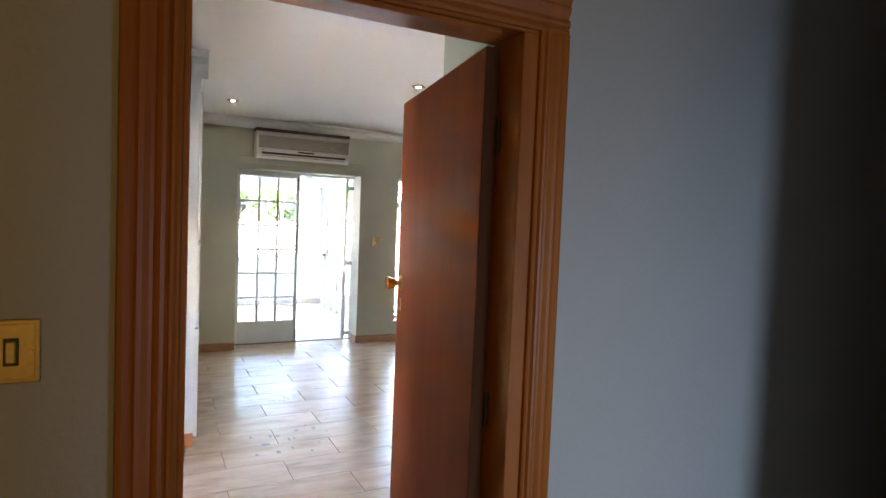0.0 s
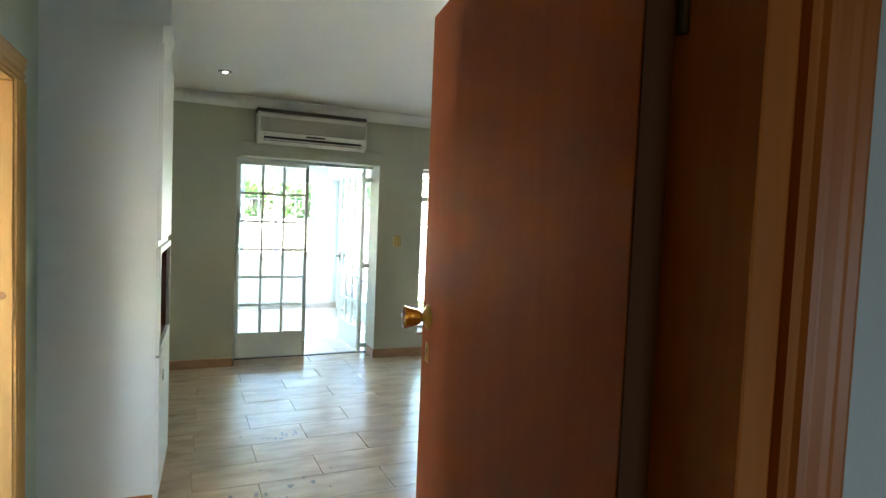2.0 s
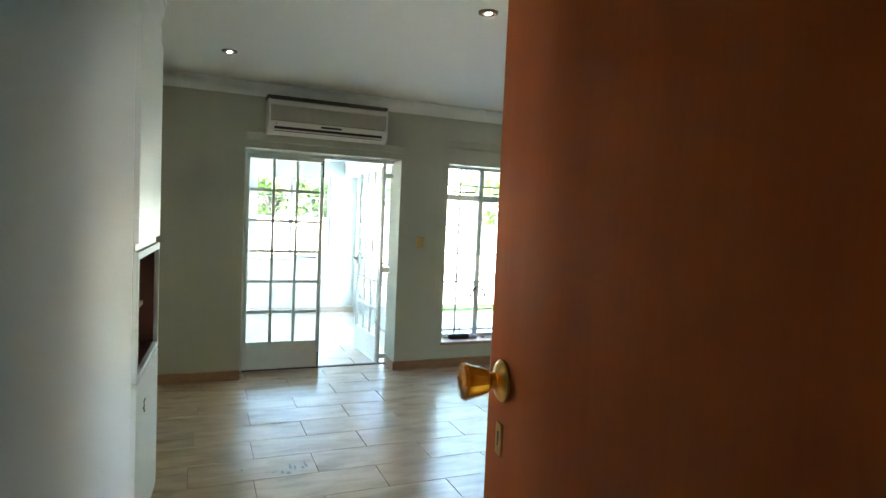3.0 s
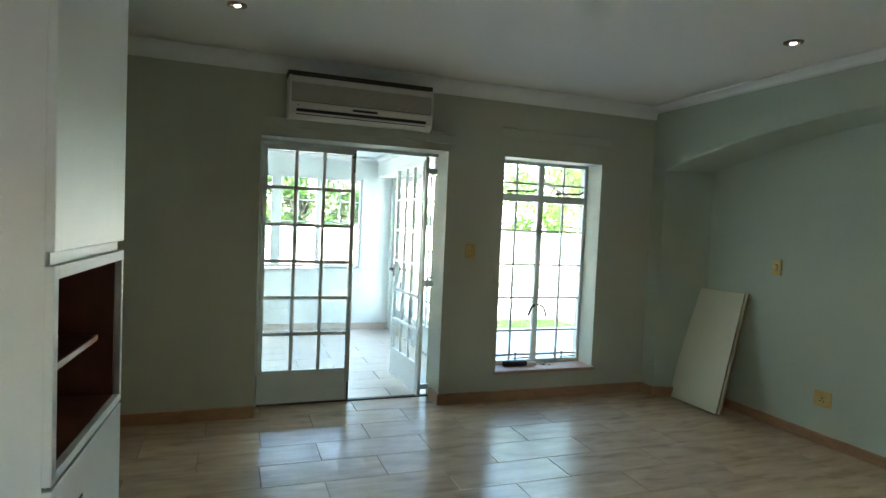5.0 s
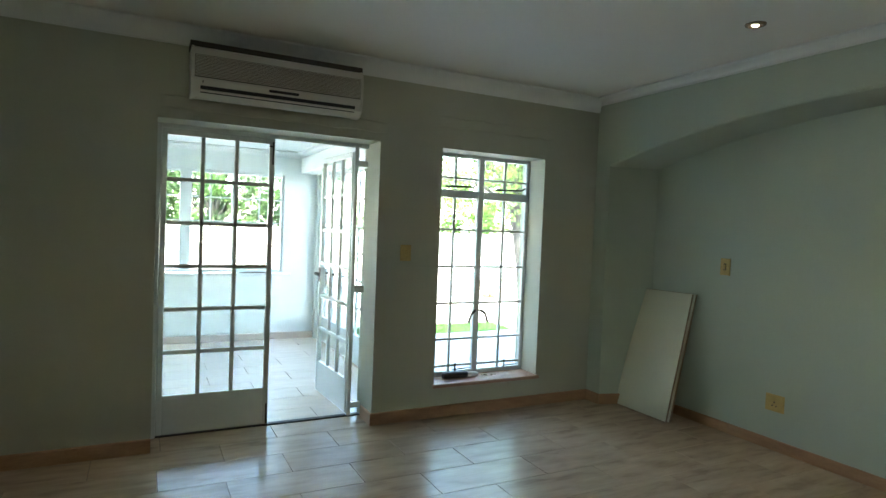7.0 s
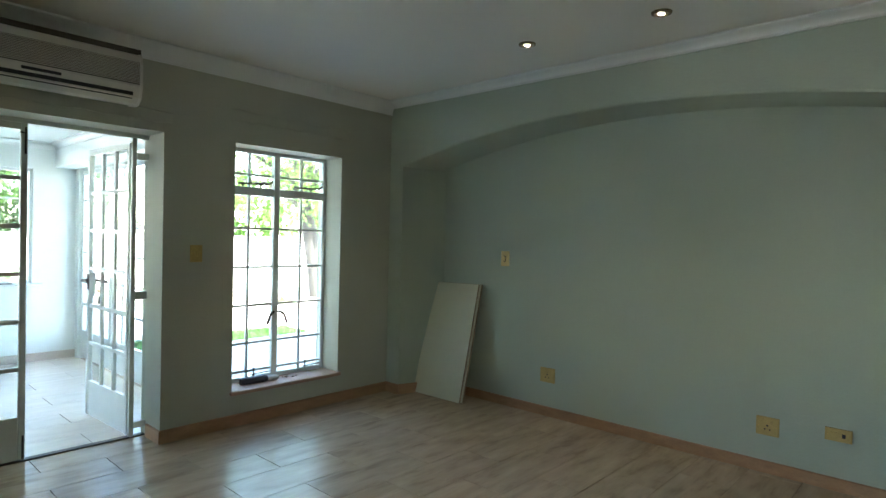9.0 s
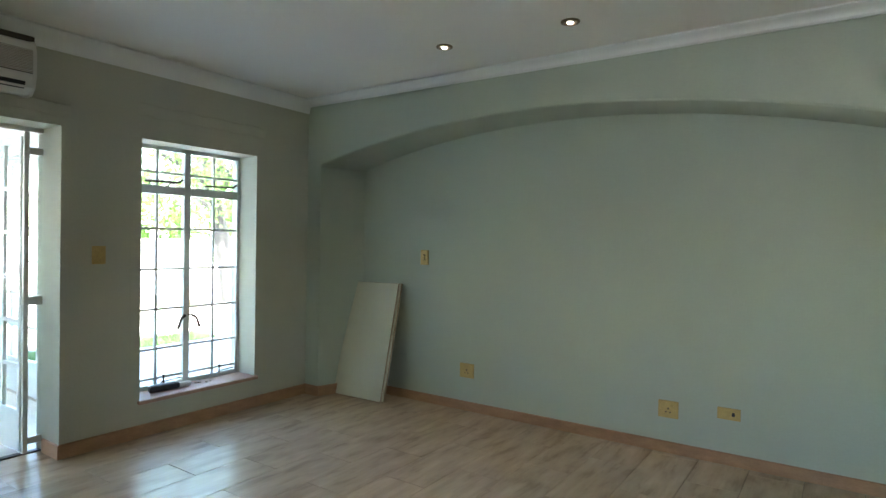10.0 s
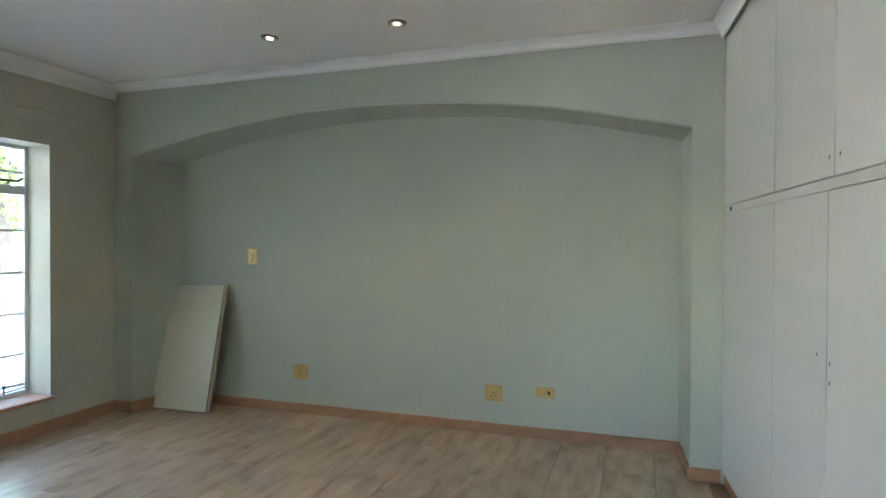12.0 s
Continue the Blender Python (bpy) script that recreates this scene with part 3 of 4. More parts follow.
part("shoot_bolt", rod(bmesh.new(), (1.695, YF - 0.02, 0.02), (1.695, YF - 0.02, 0.16), 0.006), DARK_METAL, fr, "dark steel shoot bolt")

# ---------------------------------------------------------------- the tall window
YG = 6.835
wf = thing("window_1", pose(0, 0, 0), "tall white steel casement window with small panes", "window")
wf["kind"] = "structure"
XM = (WIN_X0 + WIN_X1) / 2
TR = 1.745
part("frame_jamb", boxed(WIN_X0, WIN_X0 + 0.028, YG - 0.02, YG + 0.02, WIN_Z0, WIN_Z1, bevel=0.003), STEEL_WHITE, wf)
part("frame_jamb", boxed(WIN_X1 - 0.028, WIN_X1, YG - 0.02, YG + 0.02, WIN_Z0, WIN_Z1, bevel=0.003), STEEL_WHITE, wf)
part("frame_head", boxed(WIN_X0 + 0.028, WIN_X1 - 0.028, YG - 0.02, YG + 0.02, WIN_Z1 - 0.03, WIN_Z1, bevel=0.003), STEEL_WHITE, wf)
part("frame_foot", boxed(WIN_X0 + 0.028, WIN_X1 - 0.028, YG - 0.02, YG + 0.02, WIN_Z0 - 0.01, WIN_Z0 + 0.03, bevel=0.003), STEEL_WHITE, wf)
part("mullion", boxed(XM - 0.026, XM + 0.026, YG - 0.022, YG + 0.02, WIN_Z0 + 0.03, WIN_Z1 - 0.03, bevel=0.003), STEEL_WHITE, wf)
for x0, x1 in ((WIN_X0 + 0.028, XM - 0.026), (XM + 0.026, WIN_X1 - 0.028)):
    part("transom", boxed(x0, x1, YG - 0.022, YG + 0.02, TR - 0.032, TR + 0.032, bevel=0.003), STEEL_WHITE, wf)
    xm = (x0 + x1) / 2
    levels = [WIN_Z0 + 0.03, 0.335, 0.555, 0.85, 1.15, 1.455, TR - 0.032]
    fan = [TR + 0.032, 1.875, WIN_Z1 - 0.03]
    part("glazing_bar", boxed(xm - 0.009, xm + 0.009, YG - 0.012, YG + 0.012, levels[0], levels[-1], bevel=0.002), STEEL_WHITE, wf)
    part("glazing_bar", boxed(xm - 0.009, xm + 0.009, YG - 0.012, YG + 0.012, fan[0], fan[-1], bevel=0.002), STEEL_WHITE, wf)
    for z in levels[1:-1] + fan[1:-1]:
        part("glazing_bar", boxed(x0, x1, YG - 0.0105, YG + 0.0105, z - 0.009, z + 0.009, bevel=0.002), STEEL_WHITE, wf)
    for zs in (levels, fan):
        for z0, z1 in zip(zs, zs[1:]):
            for a, b in ((x0, xm), (xm, x1)):
                see_through(part("pane", boxed(a + 0.002, b - 0.002, YG - 0.002, YG + 0.002, z0 + 0.002, z1 - 0.002), GLASS, wf))
    # fanlight stay and casement peg stay
    g = bmesh.new()
    rod(g, (xm - 0.11, YG - 0.035, TR + 0.055), (xm + 0.14, YG - 0.06, TR + 0.062), 0.0085)
    rod(g, (xm + 0.14, YG - 0.06, TR + 0.062), (xm + 0.17, YG - 0.065, TR + 0.085), 0.008)
    rod(g, (xm - 0.07, YG - 0.02, TR + 0.03), (xm - 0.07, YG - 0.04, TR + 0.055), 0.006)
    rod(g, (xm + 0.08, YG - 0.02, TR + 0.03), (xm + 0.08, YG - 0.055, TR + 0.06), 0.006)
    part("stay_arm", g, DARK_METAL, wf, "dark metal peg stay")
    g = bmesh.new()
    rod(g, (xm + 0.02, YG - 0.04, WIN_Z0 + 0.045), (xm + 0.2, YG - 0.03, WIN_Z0 + 0.05), 0.0045)
    rod(g, (xm + 0.045, YG - 0.04, WIN_Z0 + 0.03), (xm + 0.045, YG - 0.04, WIN_Z0 + 0.085), 0.006)
    lathe(g, [(0.004, 0), (0.011, 0.004), (0.011, 0.012), (0.004, 0.016)], 10, Matrix.Translation((xm + 0.045, YG - 0.04, WIN_Z0 + 0.083)))
    part("peg_stay", g, DARK_METAL, wf, "dark metal peg stay")
for s in (-1, 1):
    g = bmesh.new()
    rod(g, (XM + s * 0.02, YG - 0.02, 0.79), (XM + s * 0.03, YG - 0.05, 0.79), 0.008)
    rod(g, (XM + s * 0.03, YG - 0.05, 0.79), (XM + s * 0.065, YG - 0.055, 0.765), 0.012, r2=0.010)
    rod(g, (XM + s * 0.065, YG - 0.055, 0.765), (XM + s * 0.092, YG - 0.055, 0.69), 0.009, r2=0.012)
    part("cockspur_handle", g, DARK_METAL, wf, "dark bronze cockspur handle", smooth=True)
part("window_sill", boxed(WIN_X0 - 0.018, WIN_X1 + 0.018, YN - 0.028, YN + 0.0, WIN_Z0 - 0.03, WIN_Z0 - 0.002, bevel=0.005), SILL_TILE, wf, "pinkish brown quarry tile sill")
part("window_sill", boxed(WIN_X0, WIN_X1, YN, YG - 0.02, WIN_Z0 - 0.03, WIN_Z0 - 0.003), SILL_TILE, wf, "pinkish brown quarry tile sill")

# loose things on the sill
def sill_torch():
    th = thing("electric_shaver", pose(3.18, 6.715, WIN_Z0 + 0.022, 0, 0, -4), "black and silver hand-held gadget lying on the sill", "gadget")
    g = lathe(bmesh.new(), [(0.008, -0.145), (0.024, -0.137), (0.028, -0.115), (0.028, 0.05), (0.024, 0.075), (0.02, 0.08)], 18, pose(0, 0, 0, 0, 90, 0))
    part("body", g, BLACK_PLASTIC, th, smooth=True)
    g = lathe(bmesh.new(), [(0.021, 0.08), (0.022, 0.10), (0.021, 0.155), (0.012, 0.175), (0.004, 0.18)], 18, pose(0, 0, -0.003, 0, 90, 0))
    part("head", g, SILVER_PLASTIC, th, "silver grey tip", smooth=True)
    for x in (-0.03, 0.0):
        part("switch", boxed(x - 0.008, x + 0.008, -0.006, 0.006, 0.022, 0.031, bevel=0.002), GREY_PLASTIC, th)


sill_torch()
for x, y, r in ((3.44, 6.72, 0.017), (3.49, 6.70, 0.012), (3.42, 6.735, 0.011), (3.53, 6.71, 0.008)):
    g = bmesh.new()
    bmesh.ops.create_icosphere(g, subdivisions=2, radius=r)
    for v in g.verts:
        v.co *= 1 + 0.35 * noise.noise(v.co * 90)
        v.co.z *= 0.5
    bmesh.ops.translate(g, vec=(x, y, WIN_Z0 - 0.003 + r * 0.45), verts=g.verts)
    tagged(mesh_object("plaster_crumb", g, CHIP), "small brown crumb of plaster on the sill", "crumb", "crumbs on the sill")


# ---------------------------------------------------------------- air conditioner
def air_conditioner():
    th = thing("air_conditioner", pose(1.13, YN, 2.185), "off-white split air conditioner with ribbed grille above the door", "air conditioner")
    w, d, h = 1.045, 0.215, 0.295
    side = [(0, 0.02), (-0.10, 0.0), (-0.16, 0.004), (-0.198, 0.035), (-d, 0.10), (-d, 0.225), (-d + 0.012, h - 0.012), (-d + 0.03, h), (0, h)]
    part("body", sweep(bmesh.new(), side, (0.0, 0, 0), (w, 0, 0), (0, 1, 0)), AC_WHITE, th)
    for x in (-0.006, w - 0.008):
        cap = [(0, 0.012), (-0.10, -0.006), (-0.162, -0.002), (-0.203, 0.032), (-d - 0.005, 0.098), (-d - 0.005, 0.23), (-d + 0.01, h - 0.008), (-d + 0.028, h + 0.004), (0, h + 0.004)]
        part("end_cap", sweep(bmesh.new(), cap, (x, 0, 0), (x + 0.014, 0, 0), (0, 1, 0)), AC_WHITE, th)
    n = 15
    for k in range(n):
        z = 0.118 + 0.118 * k / (n - 1)
        part("grille_slat", boxed(0.014, w - 0.014, -d - 0.006, -d + 0.004, z, z + 0.0046), AC_SLAT, th)
    part("grille_backing", boxed(0.012, w - 0.012, -d - 0.0015, -d + 0.002, 0.112, 0.244), GRILLE_GAP, th, "brownish gap behind the slats")
    part("outlet_slot", boxed(0.045, w - 0.045, -0.206, -0.15, 0.044, 0.068), AC_DARK, th, "black air outlet slot")
    part("outlet_slot", boxed(0.045, w - 0.045, -0.193, -0.14, 0.026, 0.034), AC_DARK, th, "black air outlet slot")
    v = bmesh.new()
    box(v, 0.05, w - 0.05, -0.204, -0.13, 0.035, 0.043)
    part("louvre", v, AC_WHITE, th)
    part("display", boxed(0.44, 0.625, -d - 0.004, -d + 0.012, 0.078, 0.094, bevel=0.003), AC_DARK, th, "dark display strip")
    part("sensor", boxed(0.055, 0.061, -d - 0.001, -d + 0.01, 0.082, 0.094), AC_DARK, th)
    # This dark strip paints the shadow gap over the intake.
    top = bmesh.new()
    box(top, -0.012, w + 0.012, -d + 0.045, -0.01, h + 0.001, h + 0.038)
    part("top_intake", top, INTAKE_SHADOW, th, "top intake coloured dark for the shadow gap above it")


air_conditioner()


# ---------------------------------------------------------------- plates on the walls
def plate(name, m, w, h, label, category, group, kind):
    """Brass plate: local x across, z up, y into the wall."""
    th = thing(name, m, label, category, group)
    part("plate", boxed(-w / 2, w / 2, -0.009, 0.002, -h / 2, h / 2, bevel=0.003, seg=2), BRASS_PLATE, th)
    part("rim", boxed(-w / 2 + 0.008, w / 2 - 0.008, -0.0105, -0.008, -h / 2 + 0.008, h / 2 - 0.008, bevel=0.001), BRASS_PLATE, th)
    if kind == "switch":
        part("surround", boxed(-0.012, 0.012, -0.0125, -0.010, -0.026, 0.026, bevel=0.001), BLACK_PLASTIC, th, "dark slot round the rocker")
        part("rocker", boxed(-0.008, 0.008, -0.018, -0.011, -0.02, 0.02, bevel=0.002), BRASS_PLATE, th)
    elif kind == "blank":
        part("rocker", boxed(-0.012, 0.012, -0.016, -0.010, -0.02, 0.02, bevel=0.002), BRASS_PLATE, th)
    elif kind == "socket":
        for x, z, r in ((-0.014, -0.018, 0.005), (0.014, -0.018, 0.005), (0.0, 0.006, 0.006)):
            g = lathe(bmesh.new(), [(r, 0), (r, 0.002)], 12, Matrix.Translation((x, -0.0125, z)) @ pose(0, 0, 0, -90, 0, 0))
            part("socket_hole", g, BLACK_PLASTIC, th)
        part("rocker", boxed(0.016, 0.03, -0.016, -0.010, 0.018, 0.036, bevel=0.002), BRASS_PLATE, th)
    elif kind == "phone":
        part("outlet", boxed(0.018, 0.036, -0.0125, -0.010, -0.012, 0.012, bevel=0.001), BLACK_PLASTIC, th, "dark telephone outlet")
        part("cover", boxed(-0.04, 0.005, -0.013, -0.010, -0.016, 0.016, bevel=0.001), BRASS_PLATE, th)
    for s in (-1, 1):
        g = lathe(bmesh.new(), [(0.0035, 0), (0.003, 0.0015)], 10, Matrix.Translation((s * (w / 2 - 0.014), -0.0105, 0)) @ pose(0, 0, 0, 90, 0, 0))
        part("screw", g, BRASS, th)
    return th


plate("light_switch", pose(2.625, YN, 1.268), 0.084, 0.118, "dull brass light switch plate on the green wall", "light switch", "brass plates", "blank")
EASTP = 90
plate("light_switch", pose(XN, 5.602, 1.253, 0, 0, -EASTP), 0.082, 0.128, "brass light switch plate with a dark slot", "light switch", "brass plates", "switch")
plate("wall_socket", pose(XN, 5.15, 0.33, 0, 0, -EASTP), 0.135, 0.118, "square brass wall socket low on the green wall", "wall socket", "brass plates", "socket")
plate("wall_socket", pose(XN, 3.55, 0.292, 0, 0, -EASTP), 0.13, 0.115, "square brass wall socket low on the green wall", "wall socket", "brass plates", "socket")
plate("telephone_outlet", pose(XN, 3.18, 0.326, 0, 0, -EASTP), 0.135, 0.075, "small oblong brass telephone outlet low on the wall", "wall outlet", "brass plates", "phone")
plate("light_switch", pose(-0.165, YD, 1.29, 0, 0, 0), 0.09, 0.12, "brass light switch plate beside the entrance door", "light switch", "brass plates", "switch")


# ---------------------------------------------------------------- downlights
def downlight(x, y):
    th = thing("downlight", pose(x, y, CEIL), "small lit brass-rimmed halogen downlight in the ceiling", "downlight", "ceiling downlights")
    ring = bmesh.new()
    sides = 28
    prof = [(0.022, 0.004), (0.025, -0.005), (0.038, -0.011), (0.052, -0.007), (0.055, 0.003)]
    rings = [[ring.verts.new((r * math.cos(2 * math.pi * k / sides), r * math.sin(2 * math.pi * k / sides), h)) for k in range(sides)] for r, h in prof]
    for a, b in zip(rings, rings[1:]):
        for k in range(sides):
            ring.faces.new((a[k], a[(k + 1) % sides], b[(k + 1) % sides], b[k]))
    part("ring", ring, RING_BRONZE, th, "dark antique brass ring", smooth=True)
    cup = lathe(bmesh.new(), [(0.016, -0.004), (0.024, -0.0035), (0.026, 0.003)], 24)
    part("cup", cup, AC_DARK, th, "dark inner cup", smooth=True)
    bulb = lathe(bmesh.new(), [(0.004, -0.013), (0.011, -0.0125), (0.016, -0.009), (0.0175, -0.003)], 24, pose(0.002, 0.002, 0, 8, -10, 0))
    part("bulb", bulb, GLOW, th, "glowing halogen bulb", smooth=True)
    spot = new("downlight_glow", bpy.data.lights.new("downlight_glow", "SPOT"))
    spot.data.energy, spot.data.color, spot.data.spot_size, spot.data.spot_blend = 0.38, (1.0, 0.82, 0.58), radians(96), 1.0
    spot.data.shadow_soft_size = 0.025
    spot.matrix_world = look((x, y, CEIL - 0.03), (x, y, 0))


for x, y in ((0.765, 5.60), (1.98, 4.0), (3.815, 4.715), (3.83, 3.88)):
    downlight(x, y)


# ---------------------------------------------------------------- leaning boards
def leaning_board(y0, y1, foot_x, top_x, top_z, lift, label):
    """Two corners on the floor, the upper edge against the recess wall."""
    length = math.hypot(top_x - foot_x, top_z)
    tilt = math.degrees(math.atan2(top_x - foot_x, top_z))
    th = thing("leaning_board", pose(foot_x + lift, (y0 + y1) / 2, 0.006, 0, tilt, -2.5) @ pose(0, 0, 0, -1.2, 0, 0), label, "board", "leaning boards")
    w = y1 - y0
    part("face", boxed(-0.016, 0, -w / 2, w / 2, 0, length, bevel=0.001), BOARD, th)
    part("edge_strip", boxed(-0.0155, -0.0005, -w / 2 - 0.0008, -w / 2 + 0.0004, 0.002, length - 0.002), CHIP, th, "brown chipboard edge")
    part("edge_strip", boxed(-0.0155, -0.0005, -w / 2 + 0.002, w / 2 - 0.002, length - 0.0004, length + 0.0008), CHIP, th, "brown chipboard edge")
    return th


leaning_board(5.83, 6.40, 4.585, 4.825, 1.0, 0.0, "off-white melamine board leaning against the recess wall")
leaning_board(5.812, 6.38, 4.585, 4.825, 1.0, 0.022, "second off-white board behind the leaning one")


# ---------------------------------------------------------------- wardrobe along the south side
def wardrobe():
    x_end = XE - 0.004
    th = thing("wardrobe", pose(XE - 0.004, YW - 0.005, 0, 0, 0, 4.0) @ pose(-(XE - 0.004 - 1.31), 0, 0), "long white built-in wardrobe with upper and lower doors", "wardrobe")
    L = x_end - 1.31
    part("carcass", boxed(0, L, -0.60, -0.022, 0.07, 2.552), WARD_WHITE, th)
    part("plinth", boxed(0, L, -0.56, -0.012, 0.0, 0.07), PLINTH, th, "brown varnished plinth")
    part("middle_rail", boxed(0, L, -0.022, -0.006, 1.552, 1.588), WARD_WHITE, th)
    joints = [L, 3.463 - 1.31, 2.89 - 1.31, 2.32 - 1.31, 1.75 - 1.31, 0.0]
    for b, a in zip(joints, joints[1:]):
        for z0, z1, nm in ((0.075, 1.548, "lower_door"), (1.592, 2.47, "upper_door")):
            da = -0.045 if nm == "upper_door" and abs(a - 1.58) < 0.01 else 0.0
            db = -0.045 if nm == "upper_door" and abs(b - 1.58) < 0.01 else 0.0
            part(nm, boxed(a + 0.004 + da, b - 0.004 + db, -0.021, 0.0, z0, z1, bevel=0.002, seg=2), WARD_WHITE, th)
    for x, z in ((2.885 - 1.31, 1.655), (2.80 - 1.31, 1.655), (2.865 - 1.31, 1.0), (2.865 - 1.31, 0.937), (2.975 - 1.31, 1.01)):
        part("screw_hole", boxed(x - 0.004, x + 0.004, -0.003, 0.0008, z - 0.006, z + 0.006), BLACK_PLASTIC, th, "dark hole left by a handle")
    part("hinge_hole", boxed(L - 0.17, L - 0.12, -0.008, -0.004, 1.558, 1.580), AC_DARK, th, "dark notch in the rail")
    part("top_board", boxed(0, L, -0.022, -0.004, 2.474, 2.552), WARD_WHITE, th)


wardrobe()


# ---------------------------------------------------------------- tall cabinet by the passage
def cabinet():
    y0, y1, xb, xf = 3.78, 4.50, XP + 0.003, 0.372
    th = thing("tall_cabinet", pose(0.367, 3.78, 0, 0, 0, -3.0) @ pose(-0.394, -3.78, -0.03), "tall white cabinet with an open dark wood nook", "cabinet")
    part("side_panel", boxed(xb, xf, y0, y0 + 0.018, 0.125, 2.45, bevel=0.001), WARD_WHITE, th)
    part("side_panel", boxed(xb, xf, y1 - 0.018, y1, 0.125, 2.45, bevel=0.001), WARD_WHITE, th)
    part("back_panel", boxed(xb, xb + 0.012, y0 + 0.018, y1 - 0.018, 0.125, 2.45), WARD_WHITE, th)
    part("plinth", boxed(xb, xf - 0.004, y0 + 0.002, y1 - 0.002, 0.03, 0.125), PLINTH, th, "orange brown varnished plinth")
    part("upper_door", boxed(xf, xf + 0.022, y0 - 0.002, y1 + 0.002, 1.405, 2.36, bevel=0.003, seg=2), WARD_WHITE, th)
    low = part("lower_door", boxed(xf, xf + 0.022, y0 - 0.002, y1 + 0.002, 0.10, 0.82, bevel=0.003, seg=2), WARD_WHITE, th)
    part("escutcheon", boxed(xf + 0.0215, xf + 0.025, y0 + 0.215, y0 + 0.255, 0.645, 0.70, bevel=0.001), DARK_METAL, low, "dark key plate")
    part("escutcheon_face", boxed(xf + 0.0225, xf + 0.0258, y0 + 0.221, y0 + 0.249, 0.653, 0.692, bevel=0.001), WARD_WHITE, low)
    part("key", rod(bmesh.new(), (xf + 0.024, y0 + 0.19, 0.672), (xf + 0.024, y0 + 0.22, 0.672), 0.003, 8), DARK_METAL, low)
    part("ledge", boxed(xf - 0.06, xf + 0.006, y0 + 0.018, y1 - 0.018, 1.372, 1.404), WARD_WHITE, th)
    # nook: white face frame, dark wood lining, one shelf
    z0, z1, t = 0.83, 1.372, 0.03
    fx0, fx1 = xf, xf + 0.022
    part("nook_stile", boxed(fx0, fx1, y0 - 0.002, y0 + t, z0, z1, bevel=0.002), WARD_WHITE, th)
    part("nook_stile", boxed(fx0, fx1, y1 - 0.02, y1 + 0.002, z0, z1, bevel=0.002), WARD_WHITE, th)
    part("nook_rail", boxed(fx0, fx1, y0 + t, y1 - 0.02, z0, z0 + 0.028, bevel=0.002), WARD_WHITE, th)
    part("nook_rail", boxed(fx0, fx1, y0 + t, y1 - 0.02, z1 - 0.034, z1, bevel=0.002), WARD_WHITE, th)
    a, b = y0 + 0.0185, y1 - 0.0185
    back = xf - 0.30
    part("nook_lining", boxed(back, back + 0.008, a, b, z0, z1 - 0.004), NOOK_WOOD, th, "dark red-brown wood lining")
    part("nook_lining", boxed(back + 0.008, fx0, a, a + 0.01, z0 + 0.028, z1 - 0.034), NOOK_WOOD, th, "dark red-brown wood lining")
    part("nook_lining", boxed(back + 0.008, fx0, b - 0.01, b, z0 + 0.028, z1 - 0.034), NOOK_WOOD, th, "dark red-brown wood lining")
    part("nook_lining", boxed(back + 0.008, fx0, a, b, z0 + 0.012, z0 + 0.0275), NOOK_WOOD, th, "dark red-brown wood lining")
    part("nook_lining", boxed(back + 0.008, fx0, a, b, z1 - 0.0335, z1 - 0.018), NOOK_WOOD, th, "dark red-brown wood lining")
    part("shelf", boxed(back + 0.008, xf - 0.055, a + 0.01, b - 0.01, 1.055, 1.073), NOOK_WOOD, th, "dark red-brown shelf")
    part("shelf_edge", boxed(xf - 0.055, xf - 0.048, a + 0.01, b - 0.01, 1.054, 1.074), SHELF_WOOD, th, "pale wooden shelf lipping")
    # crown moulding
    pts = [(0, 0), (0.02, 0.0), (0.024, 0.02), (0.03, 0.05), (0.042, 0.085), (0.042, 0.12), (0.05, 0.125), (0.05, 0.176), (0, 0.176)]
    zt = 2.448
    part("crown", sweep(bmesh.new(), pts, (xb, y0 + 0.02, zt), (xf + 0.05, y0 + 0.02, zt), (0, -1, 0)), WARD_WHITE, th)
    part("crown", sweep(bmesh.new(), pts, (xf - 0.02, y0 + 0.021, zt), (xf - 0.02, y1 + 0.03, zt), (1, 0, 0)), WARD_WHITE, th)
    part("frieze", boxed(xf + 0.001, xf + 0.012, y0, y1, 2.362, 2.449), WARD_WHITE, th)


cabinet()


# ---------------------------------------------------------------- entrance door
def moulded(a, b, across, out, width, material, name, parent):
    """Architrave with steps and beads across its width."""
    p = [(0, 0), (0, 0.010), (0.006, 0.014), (0.012, 0.014), (0.016, 0.009), (0.022, 0.017), (0.03, 0.019), (0.038, 0.015), (0.043, 0.010),
         (0.05, 0.012), (0.062, 0.018), (0.072, 0.021), (0.078, 0.015), (0.084, 0.019), (0.095, 0.024), (0.104, 0.022), (0.108, 0.012), (0.108, 0)]
    k = width / 0.108
    bm = sweep(bmesh.new(), [(u * k, v) for u, v in p], a, b, across, out)
    return part(name, bm, material, parent)


ent = thing("entrance_door_frame", pose(0, 0, 0), "dark varnished timber frame with moulded architraves", "door frame")
JX0, JX1, JZ = 0.118, 0.938, 2.072
part("jamb", boxed(ENT_X0 + 0.001, JX0, YD - 0.004, YD2 + 0.004, 0, JZ, bevel=0.002), FRAME_WOOD, ent)
part("jamb", boxed(JX1, ENT_X1 - 0.001, YD - 0.004, YD2 + 0.004, 0, JZ, bevel=0.002), FRAME_WOOD, ent)
part("head", boxed(ENT_X0 + 0.001, ENT_X1 - 0.001, YD - 0.004, YD2 + 0.004, JZ, ENT_Z - 0.001, bevel=0.002), FRAME_WOOD, ent)
